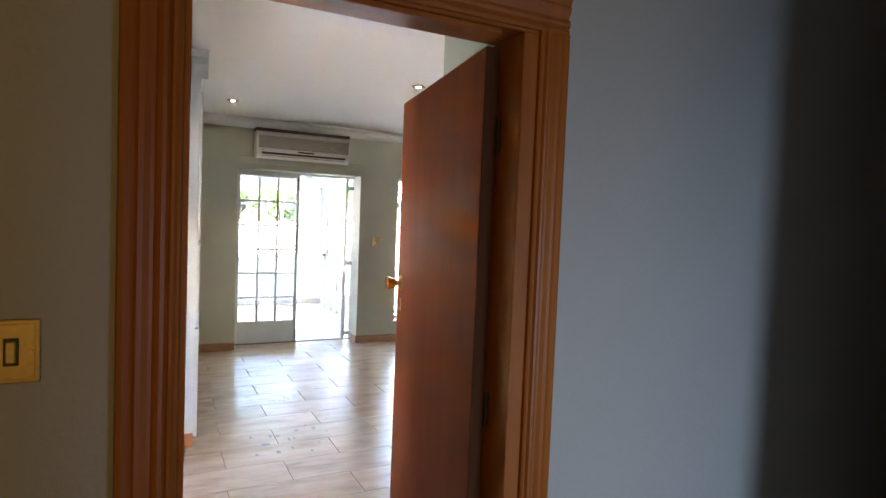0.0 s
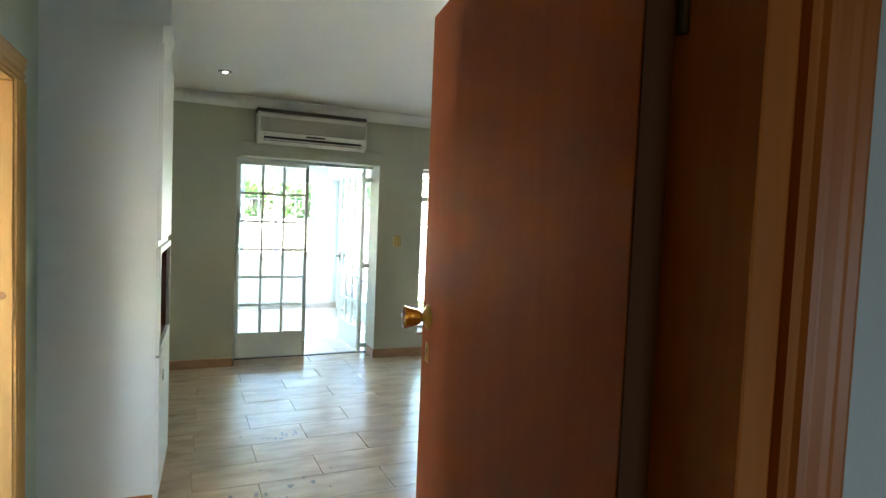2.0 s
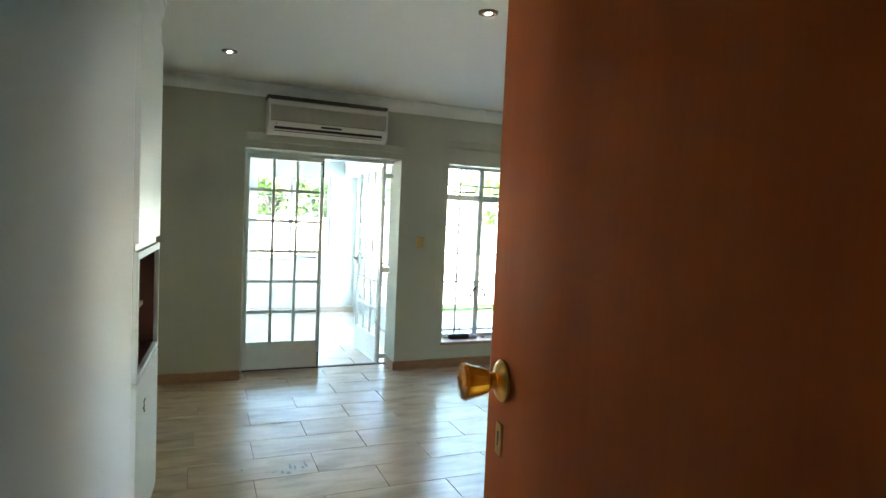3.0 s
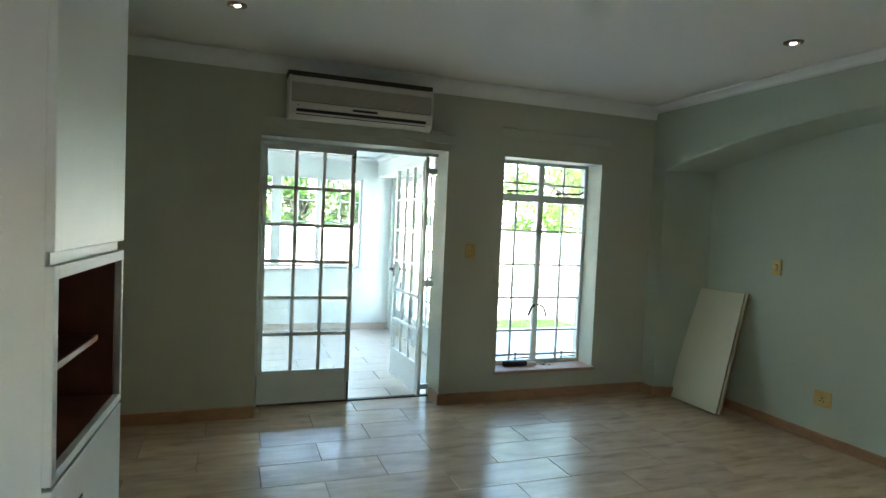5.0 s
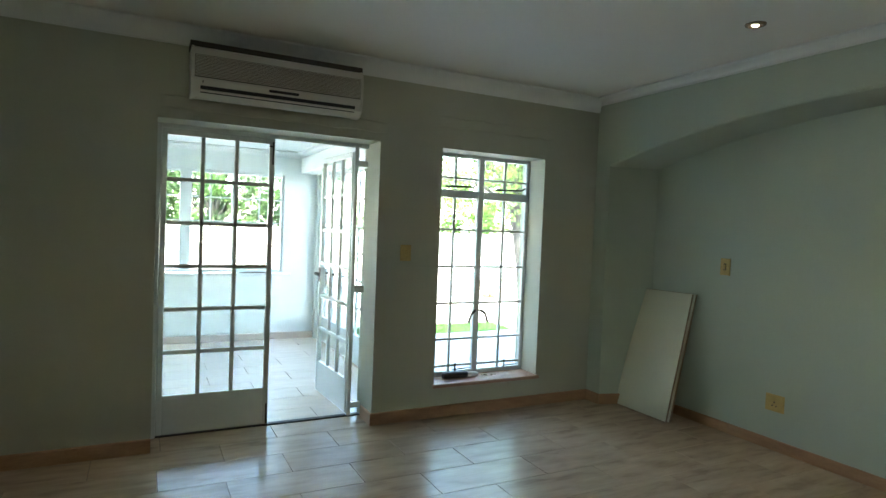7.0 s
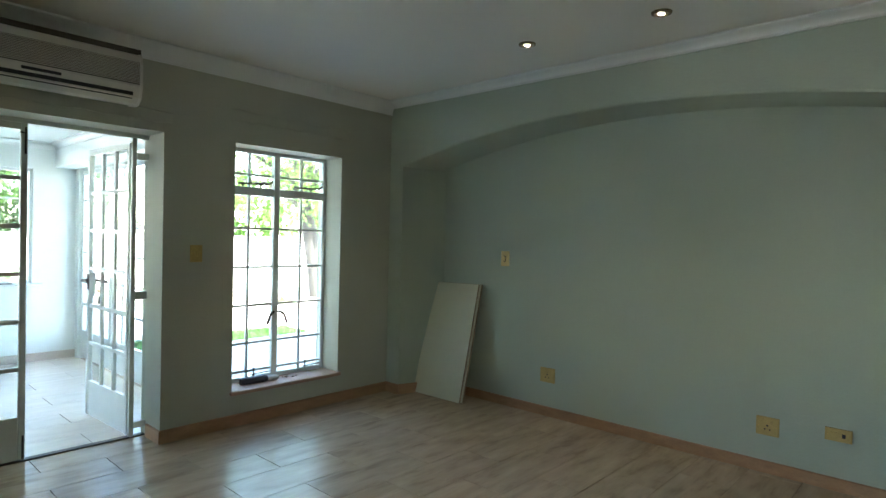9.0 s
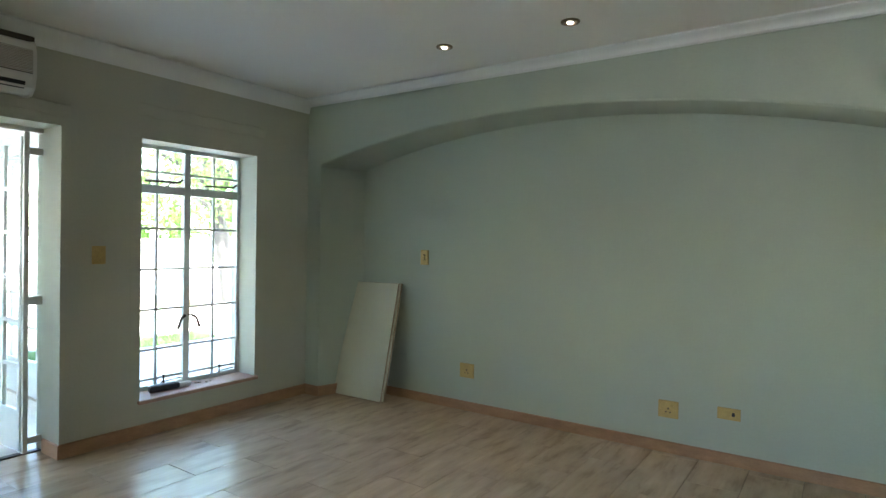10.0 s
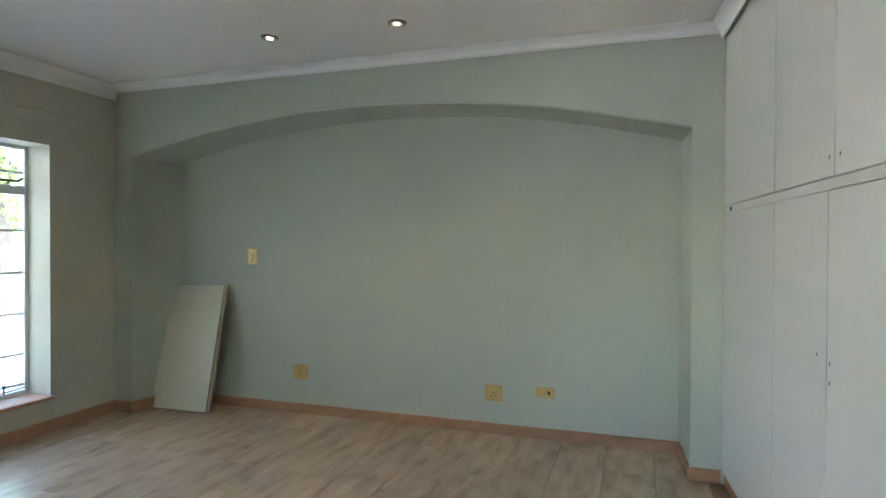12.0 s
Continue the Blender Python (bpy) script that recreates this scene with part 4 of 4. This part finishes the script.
part("door_stop", boxed(JX0, JX0 + 0.014, YD + 0.01, YD + 0.055, 0, JZ - 0.014, bevel=0.002), FRAME_WOOD, ent)
part("door_stop", boxed(JX0, JX1 - 0.06, YD + 0.01, YD + 0.055, JZ - 0.014, JZ, bevel=0.002), FRAME_WOOD, ent)
moulded((0.985, YD - 0.004, 0), (0.985, YD - 0.004, JZ + 0.008), (1, 0, 0), (0, -1, 0), 0.09, FRAME_WOOD, "architrave", ent)
moulded((JX0 - 0.008, YD - 0.004, 0), (JX0 - 0.008, YD - 0.004, JZ + 0.008), (-1, 0, 0), (0, -1, 0), 0.108, FRAME_WOOD, "architrave", ent)
moulded((JX0 - 0.116, YD - 0.003, JZ + 0.008), (1.075, YD - 0.003, JZ + 0.008), (0, 0, 1), (0, -1, 0), 0.108, FRAME_WOOD, "architrave", ent)
moulded((JX1 + 0.008, YD2 + 0.004, 0), (JX1 + 0.008, YD2 + 0.004, JZ + 0.008), (1, 0, 0), (0, 1, 0), 0.09, FRAME_WOOD, "architrave", ent)
moulded((JX0 - 0.008, YD2 + 0.004, 0), (JX0 - 0.008, YD2 + 0.004, JZ + 0.008), (-1, 0, 0), (0, 1, 0), 0.09, FRAME_WOOD, "architrave", ent)

HINGE = Vector((0.888, 1.082, 0))
FREE = Vector((1.02, 1.98, 0))
swing = math.degrees(math.atan2(FREE.y - HINGE.y, FREE.x - HINGE.x))
leaf = thing("entrance_door", pose(HINGE.x, HINGE.y, 0.008, 0, 0, swing), "open dark red-brown veneered door with an amber knob", "door")
LW, LH, LT = (FREE - HINGE).length, 2.045, 0.04
# local x runs from the hinge to the free edge, the seen face lies at y = 0
part("panel", boxed(0.003, LW - 0.003, -LT + 0.0, 0.0, 0, LH, bevel=0.0015), DOOR_WOOD, leaf)
part("edge_lipping", boxed(-0.001, 0.003, -LT + 0.001, -0.001, 0.001, LH - 0.001), EDGE_WOOD, leaf, "dark hinge edge")
part("edge_lipping", boxed(LW - 0.003, LW, -LT + 0.001, -0.001, 0.001, LH - 0.001), FRAME_WOOD, leaf)
for z in (0.22, 1.02, 1.80):
    g = bmesh.new()
    rod(g, (-0.006, -LT - 0.004, z - 0.05), (-0.006, -LT - 0.004, z + 0.05), 0.007)
    part("hinge", g, DARK_METAL, leaf, "dark steel butt hinge")
KX, KZ = LW - 0.062, 1.288
for s, y in ((1, 0.0), (-1, -LT)):
    turn = pose(0, 0, 0, -90 * s, 0, 0)
    base = Matrix.Translation((KX, y, KZ)) @ turn
    part("rose", lathe(bmesh.new(), [(0.032, -0.001), (0.032, 0.003), (0.028, 0.007), (0.018, 0.010), (0.013, 0.013), (0.012, 0.022)], 28, base), BRASS, leaf, "brass rose", smooth=True)
    part("knob", lathe(bmesh.new(), [(0.012, 0.020), (0.018, 0.025), (0.021, 0.034), (0.026, 0.052), (0.029, 0.060), (0.026, 0.065), (0.012, 0.067)], 10, base), AMBER, leaf, "faceted amber knob")
    part("key_plate", boxed(KX - 0.012, KX + 0.012, min(y, y + s * 0.003), max(y, y + s * 0.003), KZ - 0.115, KZ - 0.065, bevel=0.001), BRASS, leaf, "brass key plate")
    part("keyhole", boxed(KX - 0.003, KX + 0.003, min(y, y + s * 0.0036), max(y, y + s * 0.0036), KZ - 0.10, KZ - 0.078), BLACK_PLASTIC, leaf)

# ---------------------------------------------------------------- pine doorway in the passage
pf = thing("pine_door_frame", pose(0, 0, 0), "knotty pine door frame and lining in the passage wall", "door frame")
part("lining", boxed(XP - 0.168, XP + 0.002, PINE_Y1 - 0.03, PINE_Y1 - 0.001, 0, PINE_Z - 0.03, bevel=0.002), PINE, pf)
part("lining", boxed(XP - 0.168, XP + 0.002, PINE_Y0 + 0.001, PINE_Y0 + 0.03, 0, PINE_Z - 0.03, bevel=0.002), PINE, pf)
part("lining", boxed(XP - 0.168, XP + 0.002, PINE_Y0 + 0.001, PINE_Y1 - 0.001, PINE_Z - 0.03, PINE_Z - 0.001, bevel=0.002), PINE, pf)
moulded((XP + 0.002, PINE_Y1 - 0.022, 0), (XP + 0.002, PINE_Y1 - 0.022, PINE_Z - 0.022), (0, 1, 0), (1, 0, 0), 0.10, PINE, "architrave", pf)
moulded((XP + 0.002, PINE_Y0 + 0.022, 0), (XP + 0.002, PINE_Y0 + 0.022, PINE_Z - 0.022), (0, -1, 0), (1, 0, 0), 0.10, PINE, "architrave", pf)
moulded((XP + 0.003, PINE_Y0 - 0.078, PINE_Z - 0.022), (XP + 0.003, PINE_Y1 + 0.078, PINE_Z - 0.022), (0, 0, 1), (1, 0, 0), 0.10, PINE, "architrave", pf)
pd = thing("pine_door", pose(XP - 0.173, PINE_Y1 - 0.034, 0.008, 0, 0, 176), "open knotty pine door in the small side room", "door")
part("panel", boxed(0, 0.80, 0, 0.04, 0, 1.99, bevel=0.002), PINE, pd)
for z in (0.62, 1.74):
    g = bmesh.new()
    rod(g, (-0.004, -0.006, z - 0.045), (-0.004, -0.006, z + 0.045), 0.008)
    box(g, -0.03, 0.002, -0.005, -0.001, z - 0.045, z + 0.045)
    part("hinge", g, BRASS_PLATE, pd, "dull steel hinge")
LINING = [c for c in pf.children if c.name.startswith("lining")][0]
KNOT = mat("pine_knot", (0.25, 0.115, 0.035), 0.5, var=0.3, scale=60, fine=200)
for z, dx, rad in ((1.17, 0.035, 0.016), (0.78, 0.055, 0.011)):
    g = lathe(bmesh.new(), [(0.0005, 0), (rad, 0), (rad * 0.8, 0.0008), (0.0005, 0.0008)], 14, pose(XP - dx, PINE_Y1 - 0.0302, z, 90, 0, 0))
    part("knot", g, KNOT, LINING, "small dark knot in the pine")

# ---------------------------------------------------------------- sunroom
# The window's unseen west end is added to let in more light.
SW_X0, SW_X1, SW_Z0, SW_Z1 = -1.16, 2.44, 0.83, 2.04
bm = bmesh.new()
box(bm, SUN_X0 - 0.2, SW_X0, SUN_Y1, SUN_Y1 + 0.18, -0.12, SUN_CEIL + 0.1)
box(bm, SW_X0, SW_X1, SUN_Y1, SUN_Y1 + 0.18, -0.12, SW_Z0 - 0.025)
box(bm, SW_X0, SW_X1, SUN_Y1, SUN_Y1 + 0.18, SW_Z1, SUN_CEIL + 0.1)
box(bm, SW_X1, SUN_X1 + 0.15, SUN_Y1, SUN_Y1 + 0.18, -0.12, SUN_CEIL + 0.1)
structure("wall_sunroom_north", bm, SUNROOM_WHITE, "white sunroom wall with a broad window", "wall")
SD_Y0, SD_Y1, SD_Z = 7.26, 9.90, 2.06
bm = bmesh.new()
box(bm, SUN_X1, SUN_X1 + 0.15, YN2, SD_Y0, -0.12, SUN_CEIL + 0.1)
box(bm, SUN_X1, SUN_X1 + 0.15, SD_Y0, SD_Y1, SD_Z, SUN_CEIL + 0.1)
box(bm, SUN_X1, SUN_X1 + 0.15, SD_Y1, SUN_Y1, -0.12, SUN_CEIL + 0.1)
structure("wall_sunroom_east", bm, SUNROOM_WHITE, "white sunroom wall with glazed doors to the garden", "wall")
structure("wall_sunroom_west", boxed(SUN_X0 - 0.2, SUN_X0, YN2, SUN_Y1, -0.12, SUN_CEIL + 0.1), SUNROOM_WHITE, "plain white sunroom wall", "wall")
structure("wall_sunroom_south", boxed(SUN_X0, DOOR_X0 - 0.02, YN2, YN2 + 0.012, -0.005, SUN_CEIL), SUNROOM_WHITE, "plain white sunroom wall", "wall")
structure("bulkhead", boxed(2.64, SUN_X1, YN2 + 0.002, SUN_Y1, 2.075, SUN_CEIL), SUNROOM_WHITE, "boxed-in white beam above the sunroom doors", "bulkhead")
for k in range(3):
    y = SD_Y0 + 0.88 * (k + 1)
    glazed_leaf("sunroom_door", pose(SUN_X1 + 0.05, y - 0.004, 0.012, 0, 0, -90), 0.872, 2.04, 3, 6, 0.30, "closed white glazed steel door to the garden", "sunroom doors")
sw = thing("window_2", pose(0, 0, 0), "broad white sunroom window with small panes", "window")
sw["kind"] = "structure"
ys = SUN_Y1 + 0.05
edges = [SW_X0, -0.66, -0.16, 0.33, 0.82, 1.32, 1.86, SW_X1]
for k, x in enumerate(edges):
    w = 0.062 if k in (2, 5) else 0.032
    part("mullion", boxed(x - w if k else x, x + w if k < len(edges) - 1 else x, ys - 0.025, ys + 0.025, SW_Z0, SW_Z1, bevel=0.003), STEEL_WHITE, sw)
part("head", boxed(SW_X0, SW_X1, ys - 0.022, ys + 0.022, SW_Z1 - 0.035, SW_Z1 - 0.001, bevel=0.003), STEEL_WHITE, sw)
part("foot", boxed(SW_X0, SW_X1, ys - 0.022, ys + 0.022, SW_Z0 + 0.001, SW_Z0 + 0.04, bevel=0.003), STEEL_WHITE, sw)
for a, b in zip(edges, edges[1:]):
    for k in range(1, 4):
        z = SW_Z0 + 0.04 + (SW_Z1 - SW_Z0 - 0.075) * k / 4
        part("glazing_bar", boxed(a + 0.03, b - 0.03, ys - 0.01, ys + 0.01, z - 0.009, z + 0.009, bevel=0.002), STEEL_WHITE, sw)
    m = (a + b) / 2
    part("glazing_bar", boxed(m - 0.009, m + 0.009, ys - 0.011, ys + 0.011, SW_Z0 + 0.04, SW_Z1 - 0.035, bevel=0.002), STEEL_WHITE, sw)
    see_through(part("pane", boxed(a + 0.03, b - 0.03, ys - 0.002, ys + 0.002, SW_Z0 + 0.04, SW_Z1 - 0.035), GLASS, sw))
part("window_sill", boxed(SW_X0 - 0.05, SW_X1 + 0.09, SUN_Y1 - 0.05, SUN_Y1 + 0.03, SW_Z0 - 0.03, SW_Z0 - 0.001, bevel=0.004), STEEL_WHITE, sw)
tagged(mesh_object("roller_strip", boxed(1.93, 2.26, SUN_Y1 - 0.045, SUN_Y1 - 0.01, SW_Z0 - 0.001, SW_Z0 + 0.011, bevel=0.003), DARK_METAL), "thin dark strip lying on the sunroom sill", "strip")

# ---------------------------------------------------------------- garden
G = -0.12
bm = bmesh.new()
bmesh.ops.create_grid(bm, x_segments=8, y_segments=8, size=400)
bmesh.ops.translate(bm, vec=(0, 0, G), verts=bm.verts)
structure("ground", bm, GRAVEL, "pale sunlit gravel ground round the house", "ground")
structure("pavement", boxed(2.99, 16.0, YN2, 10.28, G - 0.05, G + 0.03, bevel=0.01), CONCRETE, "grey concrete paving along the house", "paving")


def blades(name, n, area, height, material, label, category, seed):
    """Loose grass blades over a strip (x0, x1, y0, y1)."""
    rng = np.random.default_rng(seed)
    x = rng.uniform(area[0], area[1], n)
    y = rng.uniform(area[2], area[3], n)
    a = rng.uniform(0, 2 * math.pi, n)
    h = rng.uniform(0.4, 1.0, n) * height
    lean = rng.uniform(0.1, 0.6, n) * height
    w = 0.008
    co = np.zeros((n, 3, 3))
    co[:, 0] = np.stack([x - w * np.sin(a), y + w * np.cos(a), np.full(n, G)], 1)
    co[:, 1] = np.stack([x + w * np.sin(a), y - w * np.cos(a), np.full(n, G)], 1)
    co[:, 2] = np.stack([x + lean * np.cos(a), y + lean * np.sin(a), G + h], 1)
    me = bpy.data.meshes.new(name)
    me.from_pydata(co.reshape(-1, 3).tolist(), [], np.arange(3 * n).reshape(-1, 3).tolist())
    me.materials.append(material)
    return tagged(new(name, me), label, category, kind="stuff")


structure("lawn", boxed(2.99, 6.15, 10.28, 11.1, G - 0.05, G + 0.012), GRASS, "narrow bright green strip of lawn", "lawn")
blades("grass", 9000, (3.0, 6.2, 10.28, 11.1), 0.06, GRASS, "short bright green grass along the paving", "grass", 3)


def leaf_cloud(centres, n, size, seed):
    """Many small leaves, gathered in clumps about the centres (x, y, z, radius)."""
    rng = np.random.default_rng(seed)
    c = np.array(centres)
    pick = rng.integers(0, len(c), n)
    d = rng.normal(size=(n, 3))
    d /= np.linalg.norm(d, axis=1)[:, None]
    p = c[pick, :3] + d * (c[pick, 3] * rng.uniform(0.25, 1.0, n) ** 0.6)[:, None]
    u = rng.normal(size=(n, 3))
    u /= np.linalg.norm(u, axis=1)[:, None]
    v = np.cross(u, rng.normal(size=(n, 3)))
    v /= np.linalg.norm(v, axis=1)[:, None]
    s = (size * rng.uniform(0.6, 1.3, n))[:, None]
    q = np.stack([p - u * s, p + v * s * 0.45, p + u * s, p - v * s * 0.45], 1)
    me = bpy.data.meshes.new("leaves")
    me.from_pydata(q.reshape(-1, 3).tolist(), [], np.arange(4 * n).reshape(-1, 4).tolist())
    return me


def tree(x, y, height, trunk_r, crown_r, crown_z, n_clump, n_leaf, leaf, material, label, seed, lean=(0, 0), low=0.0):
    rng = random.Random(seed)
    th = thing("tree", pose(x, y, G), label, "tree", "garden trees")
    g = bmesh.new()
    top = Vector((lean[0], lean[1], crown_z))
    prev, pr = Vector((0, 0, -0.1)), trunk_r * 1.3
    for k in range(1, 6):
        w = k / 5
        nxt = top * w + Vector((rng.uniform(-0.06, 0.06), rng.uniform(-0.06, 0.06), 0))
        r = trunk_r * (1.1 - 0.45 * w)
        rod(g, prev, nxt, pr, 12, r)
        prev, pr = nxt, r
    centres = []
    limbs = []
    for k in range(n_clump):
        a = 2 * math.pi * (k * 0.618 + rng.uniform(-0.05, 0.05))
        rad = crown_r * math.sqrt(rng.uniform(0.08, 1.0))
        z = crown_z + rng.uniform(-0.35 - low, 1.0) * (height - crown_z) * (1.05 - 0.4 * rad / crown_r)
        c = Vector((lean[0] + rad * math.cos(a), lean[1] + rad * math.sin(a), z))
        centres.append((*c, crown_r * rng.uniform(0.16, 0.34)))
        if k < 14:
            start = top * rng.uniform(0.6, 1.0)
            mid = start.lerp(c, 0.5) + Vector((0, 0, 0.25))
            rod(g, start, mid, trunk_r * 0.32, 7, trunk_r * 0.2)
            rod(g, mid, c, trunk_r * 0.2, 6, trunk_r * 0.06)
    part("trunk", g, BARK, th, "rough grey-brown bark", smooth=True)
    me = leaf_cloud(centres, n_leaf, leaf, seed)
    me.materials.append(material)
    crown = new("crown", me)
    crown.parent = th
    return th


tree(9.5, 14.65, 6.4, 0.2, 3.3, 3.5, 46, 24000, 0.058, LEAF, "leafy garden tree with drooping fresh green branches", 5, lean=(-0.45, 0.45), low=0.12)
tree(2.6, 19.6, 5.2, 0.16, 2.1, 2.0, 60, 34000, 0.062, LEAF_DARK, "dense dark green tree behind the garden wall", 7, low=0.35)
tree(0.2, 19.2, 5.6, 0.16, 2.2, 2.0, 60, 34000, 0.062, LEAF_DARK, "dense dark green tree behind the garden wall", 8, low=0.35)
tree(5.6, 21.0, 3.4, 0.12, 1.6, 1.6, 26, 7000, 0.08, LEAF_DARK, "low dark green tree behind the garden wall", 9, low=0.3)
tree(14.5, 22.5, 6.0, 0.18, 3.2, 2.4, 34, 9000, 0.11, LEAF, "leafy tree at the far side of the garden", 11, low=0.3)
structure("garden_wall", boxed(-14.0, 40.0, 17.0, 17.22, G, 1.33, bevel=0.02), WHITE_RENDER, "white rendered boundary wall in full sun", "garden wall")

# dry shrub by the tree, and a small shrub before the sunroom
rng = random.Random(4)
th = thing("dry_shrub", pose(8.15, 14.2, G), "dry grey-brown shrub at the foot of the tree", "shrub")
g = bmesh.new()
for k in range(46):
    a, e = rng.uniform(0, 2 * math.pi), rng.uniform(0.2, 1.2)
    L = rng.uniform(0.25, 0.5)
    rod(g, (rng.uniform(-0.12, 0.12), rng.uniform(-0.12, 0.12), 0), (L * math.cos(a) * math.cos(e) * 1.5, L * math.sin(a) * math.cos(e), L * math.sin(e)), 0.008, 5, 0.003)
part("twigs", g, DRY, th)
me = leaf_cloud([(0.0, 0.0, 0.25, 0.35), (0.3, 0.0, 0.2, 0.28), (-0.35, 0, 0.2, 0.26)], 500, 0.04, 12)
me.materials.append(DRY)
new("leaves", me).parent = th
th = thing("shrub", pose(3.2, 15.6, G), "round green shrub before the garden wall", "shrub")
me = leaf_cloud([(0, 0, 0.35, 0.45), (0.35, 0, 0.3, 0.35), (-0.3, 0.1, 0.3, 0.35)], 2600, 0.05, 13)
me.materials.append(LEAF_DARK)
new("leaves", me).parent = th

# ---------------------------------------------------------------- floor tiles
PITCH, LENGTH, BASE_Y, BASE_X, JOINT = 0.2945, 0.715, 4.527, 1.274, 0.003
tile_cache = {}


def tile_mesh(length, width, material):
    key = (round(length, 3), round(width, 3), material.name)
    if key not in tile_cache:
        a, b, c = length / 2, width / 2, 0.0015
        v = [(-a, -b, -0.012), (a, -b, -0.012), (a, b, -0.012), (-a, b, -0.012), (-a, -b, -c), (a, -b, -c), (a, b, -c), (-a, b, -c),
             (-a + c, -b + c, 0), (a - c, -b + c, 0), (a - c, b - c, 0), (-a + c, b - c, 0)]
        f = [(8, 9, 10, 11)]
        for lo, hi in ((0, 4), (4, 8)):
            for k in range(4):
                f.append((lo + k, lo + (k + 1) % 4, hi + (k + 1) % 4, hi + k))
        me = bpy.data.meshes.new("floor_tile")
        me.from_pydata(v, [], f)
        me.materials.append(material)
        tile_cache[key] = me
    return tile_cache[key]


def span_at(y):
    """Where the floor runs from and to, along x, at y."""
    if y < YD + 0.05:
        return -0.92, 1.93
    if y < YW - 0.08:
        return XP - 0.22, 1.27
    if y < YN:
        return XP - 0.22, XN + 0.02
    if y < YN2:
        return DOOR_X0, DOOR_X1 + 0.04
    return SUN_X0, SUN_X1 + 0.02


k0 = math.floor((-2.2 - BASE_Y) / PITCH)
k1 = math.ceil((SUN_Y1 - BASE_Y) / PITCH)
for k in range(k0, k1):
    ya, yb = BASE_Y + k * PITCH, min(BASE_Y + (k + 1) * PITCH, SUN_Y1)
    if yb - ya < 0.05:
        continue
    xa, xb = span_at((ya + yb) / 2)
    first = BASE_X + 0.0135 * k + (LENGTH / 2 if k % 2 else 0.0)
    x = first - math.ceil((first - xa) / LENGTH) * LENGTH
    while x < xb - 0.03:
        a, b = max(x, xa), min(x + LENGTH, xb)
        if b - a > 0.03:
            tile = new("floor_tile", tile_mesh(b - a - JOINT, yb - ya - JOINT, TILE_GLARE if ya > YN2 - 0.1 else TILE))
            tile.location = ((a + b) / 2, (ya + yb) / 2, 0.0)
            tile.parent = floor
        x += LENGTH


# ---------------------------------------------------------------- marks left on the tiles
SMEAR = mat("grey_smear", (0.11, 0.105, 0.10), 0.6, var=0.2, scale=20, fine=90)
SCUFF = mat("faint_scuff", (0.15, 0.13, 0.11), 0.7, var=0.2, scale=20, fine=90)


def floor_mark(x, y, sx, sy, material, rng, name, label, group):
    """A thin dried patch with an uneven outline, lying on a tile."""
    g = bmesh.new()
    ring = []
    for i in range(16):
        a = 2 * math.pi * i / 16
        w = rng.uniform(0.6, 1.15)
        ring.append(g.verts.new((x + sx * w * math.cos(a), y + sy * w * math.sin(a), 0.0004)))
    g.faces.new(ring)
    low = bmesh.ops.extrude_face_region(g, geom=g.faces[:])
    bmesh.ops.translate(g, vec=(0, 0, 0.0004), verts=[v for v in low["geom"] if isinstance(v, bmesh.types.BMVert)])
    tagged(mesh_object(name, g, material), label, name.replace("_", " "), group)


rng = random.Random(21)
for dx, dy, sx, sy in ((0.0, 0.0, 0.016, 0.010), (0.05, -0.015, 0.012, 0.018), (0.085, -0.03, 0.014, 0.02), (0.105, 0.05, 0.009, 0.045), (0.13, 0.03, 0.008, 0.035),
                       (0.175, 0.02, 0.008, 0.022), (0.195, 0.055, 0.009, 0.05), (0.02, 0.01, 0.01, 0.006), (-0.03, 0.012, 0.014, 0.006)):
    floor_mark(1.02 + dx, 4.60 + dy, sx, sy, SMEAR, rng, "paint_smear", "dried grey paint smear on a floor tile", "smears on the floor")
for x, y, sx, sy in ((0.72, 3.82, 0.014, 0.028), (0.85, 3.80, 0.015, 0.031), (0.90, 3.79, 0.011, 0.027), (0.79, 3.66, 0.038, 0.026), (0.85, 3.50, 0.015, 0.031), (0.95, 3.54, 0.011, 0.021),
                     (1.04, 3.85, 0.021, 0.024), (1.13, 3.93, 0.014, 0.017), (1.17, 3.86, 0.019, 0.025), (1.31, 4.01, 0.010, 0.018), (1.00, 3.71, 0.009, 0.023), (0.96, 3.70, 0.010, 0.038),
                     (1.14, 3.57, 0.007, 0.018), (1.06, 3.45, 0.010, 0.024), (0.71, 3.50, 0.013, 0.017), (1.25, 3.77, 0.008, 0.016), (0.91, 4.11, 0.008, 0.018), (0.85, 4.68, 0.009, 0.017)):
    floor_mark(x, y, sx, sy, SCUFF, rng, "dried_splash", "faint grey-brown dried splash on a floor tile", "splashes on the floor")
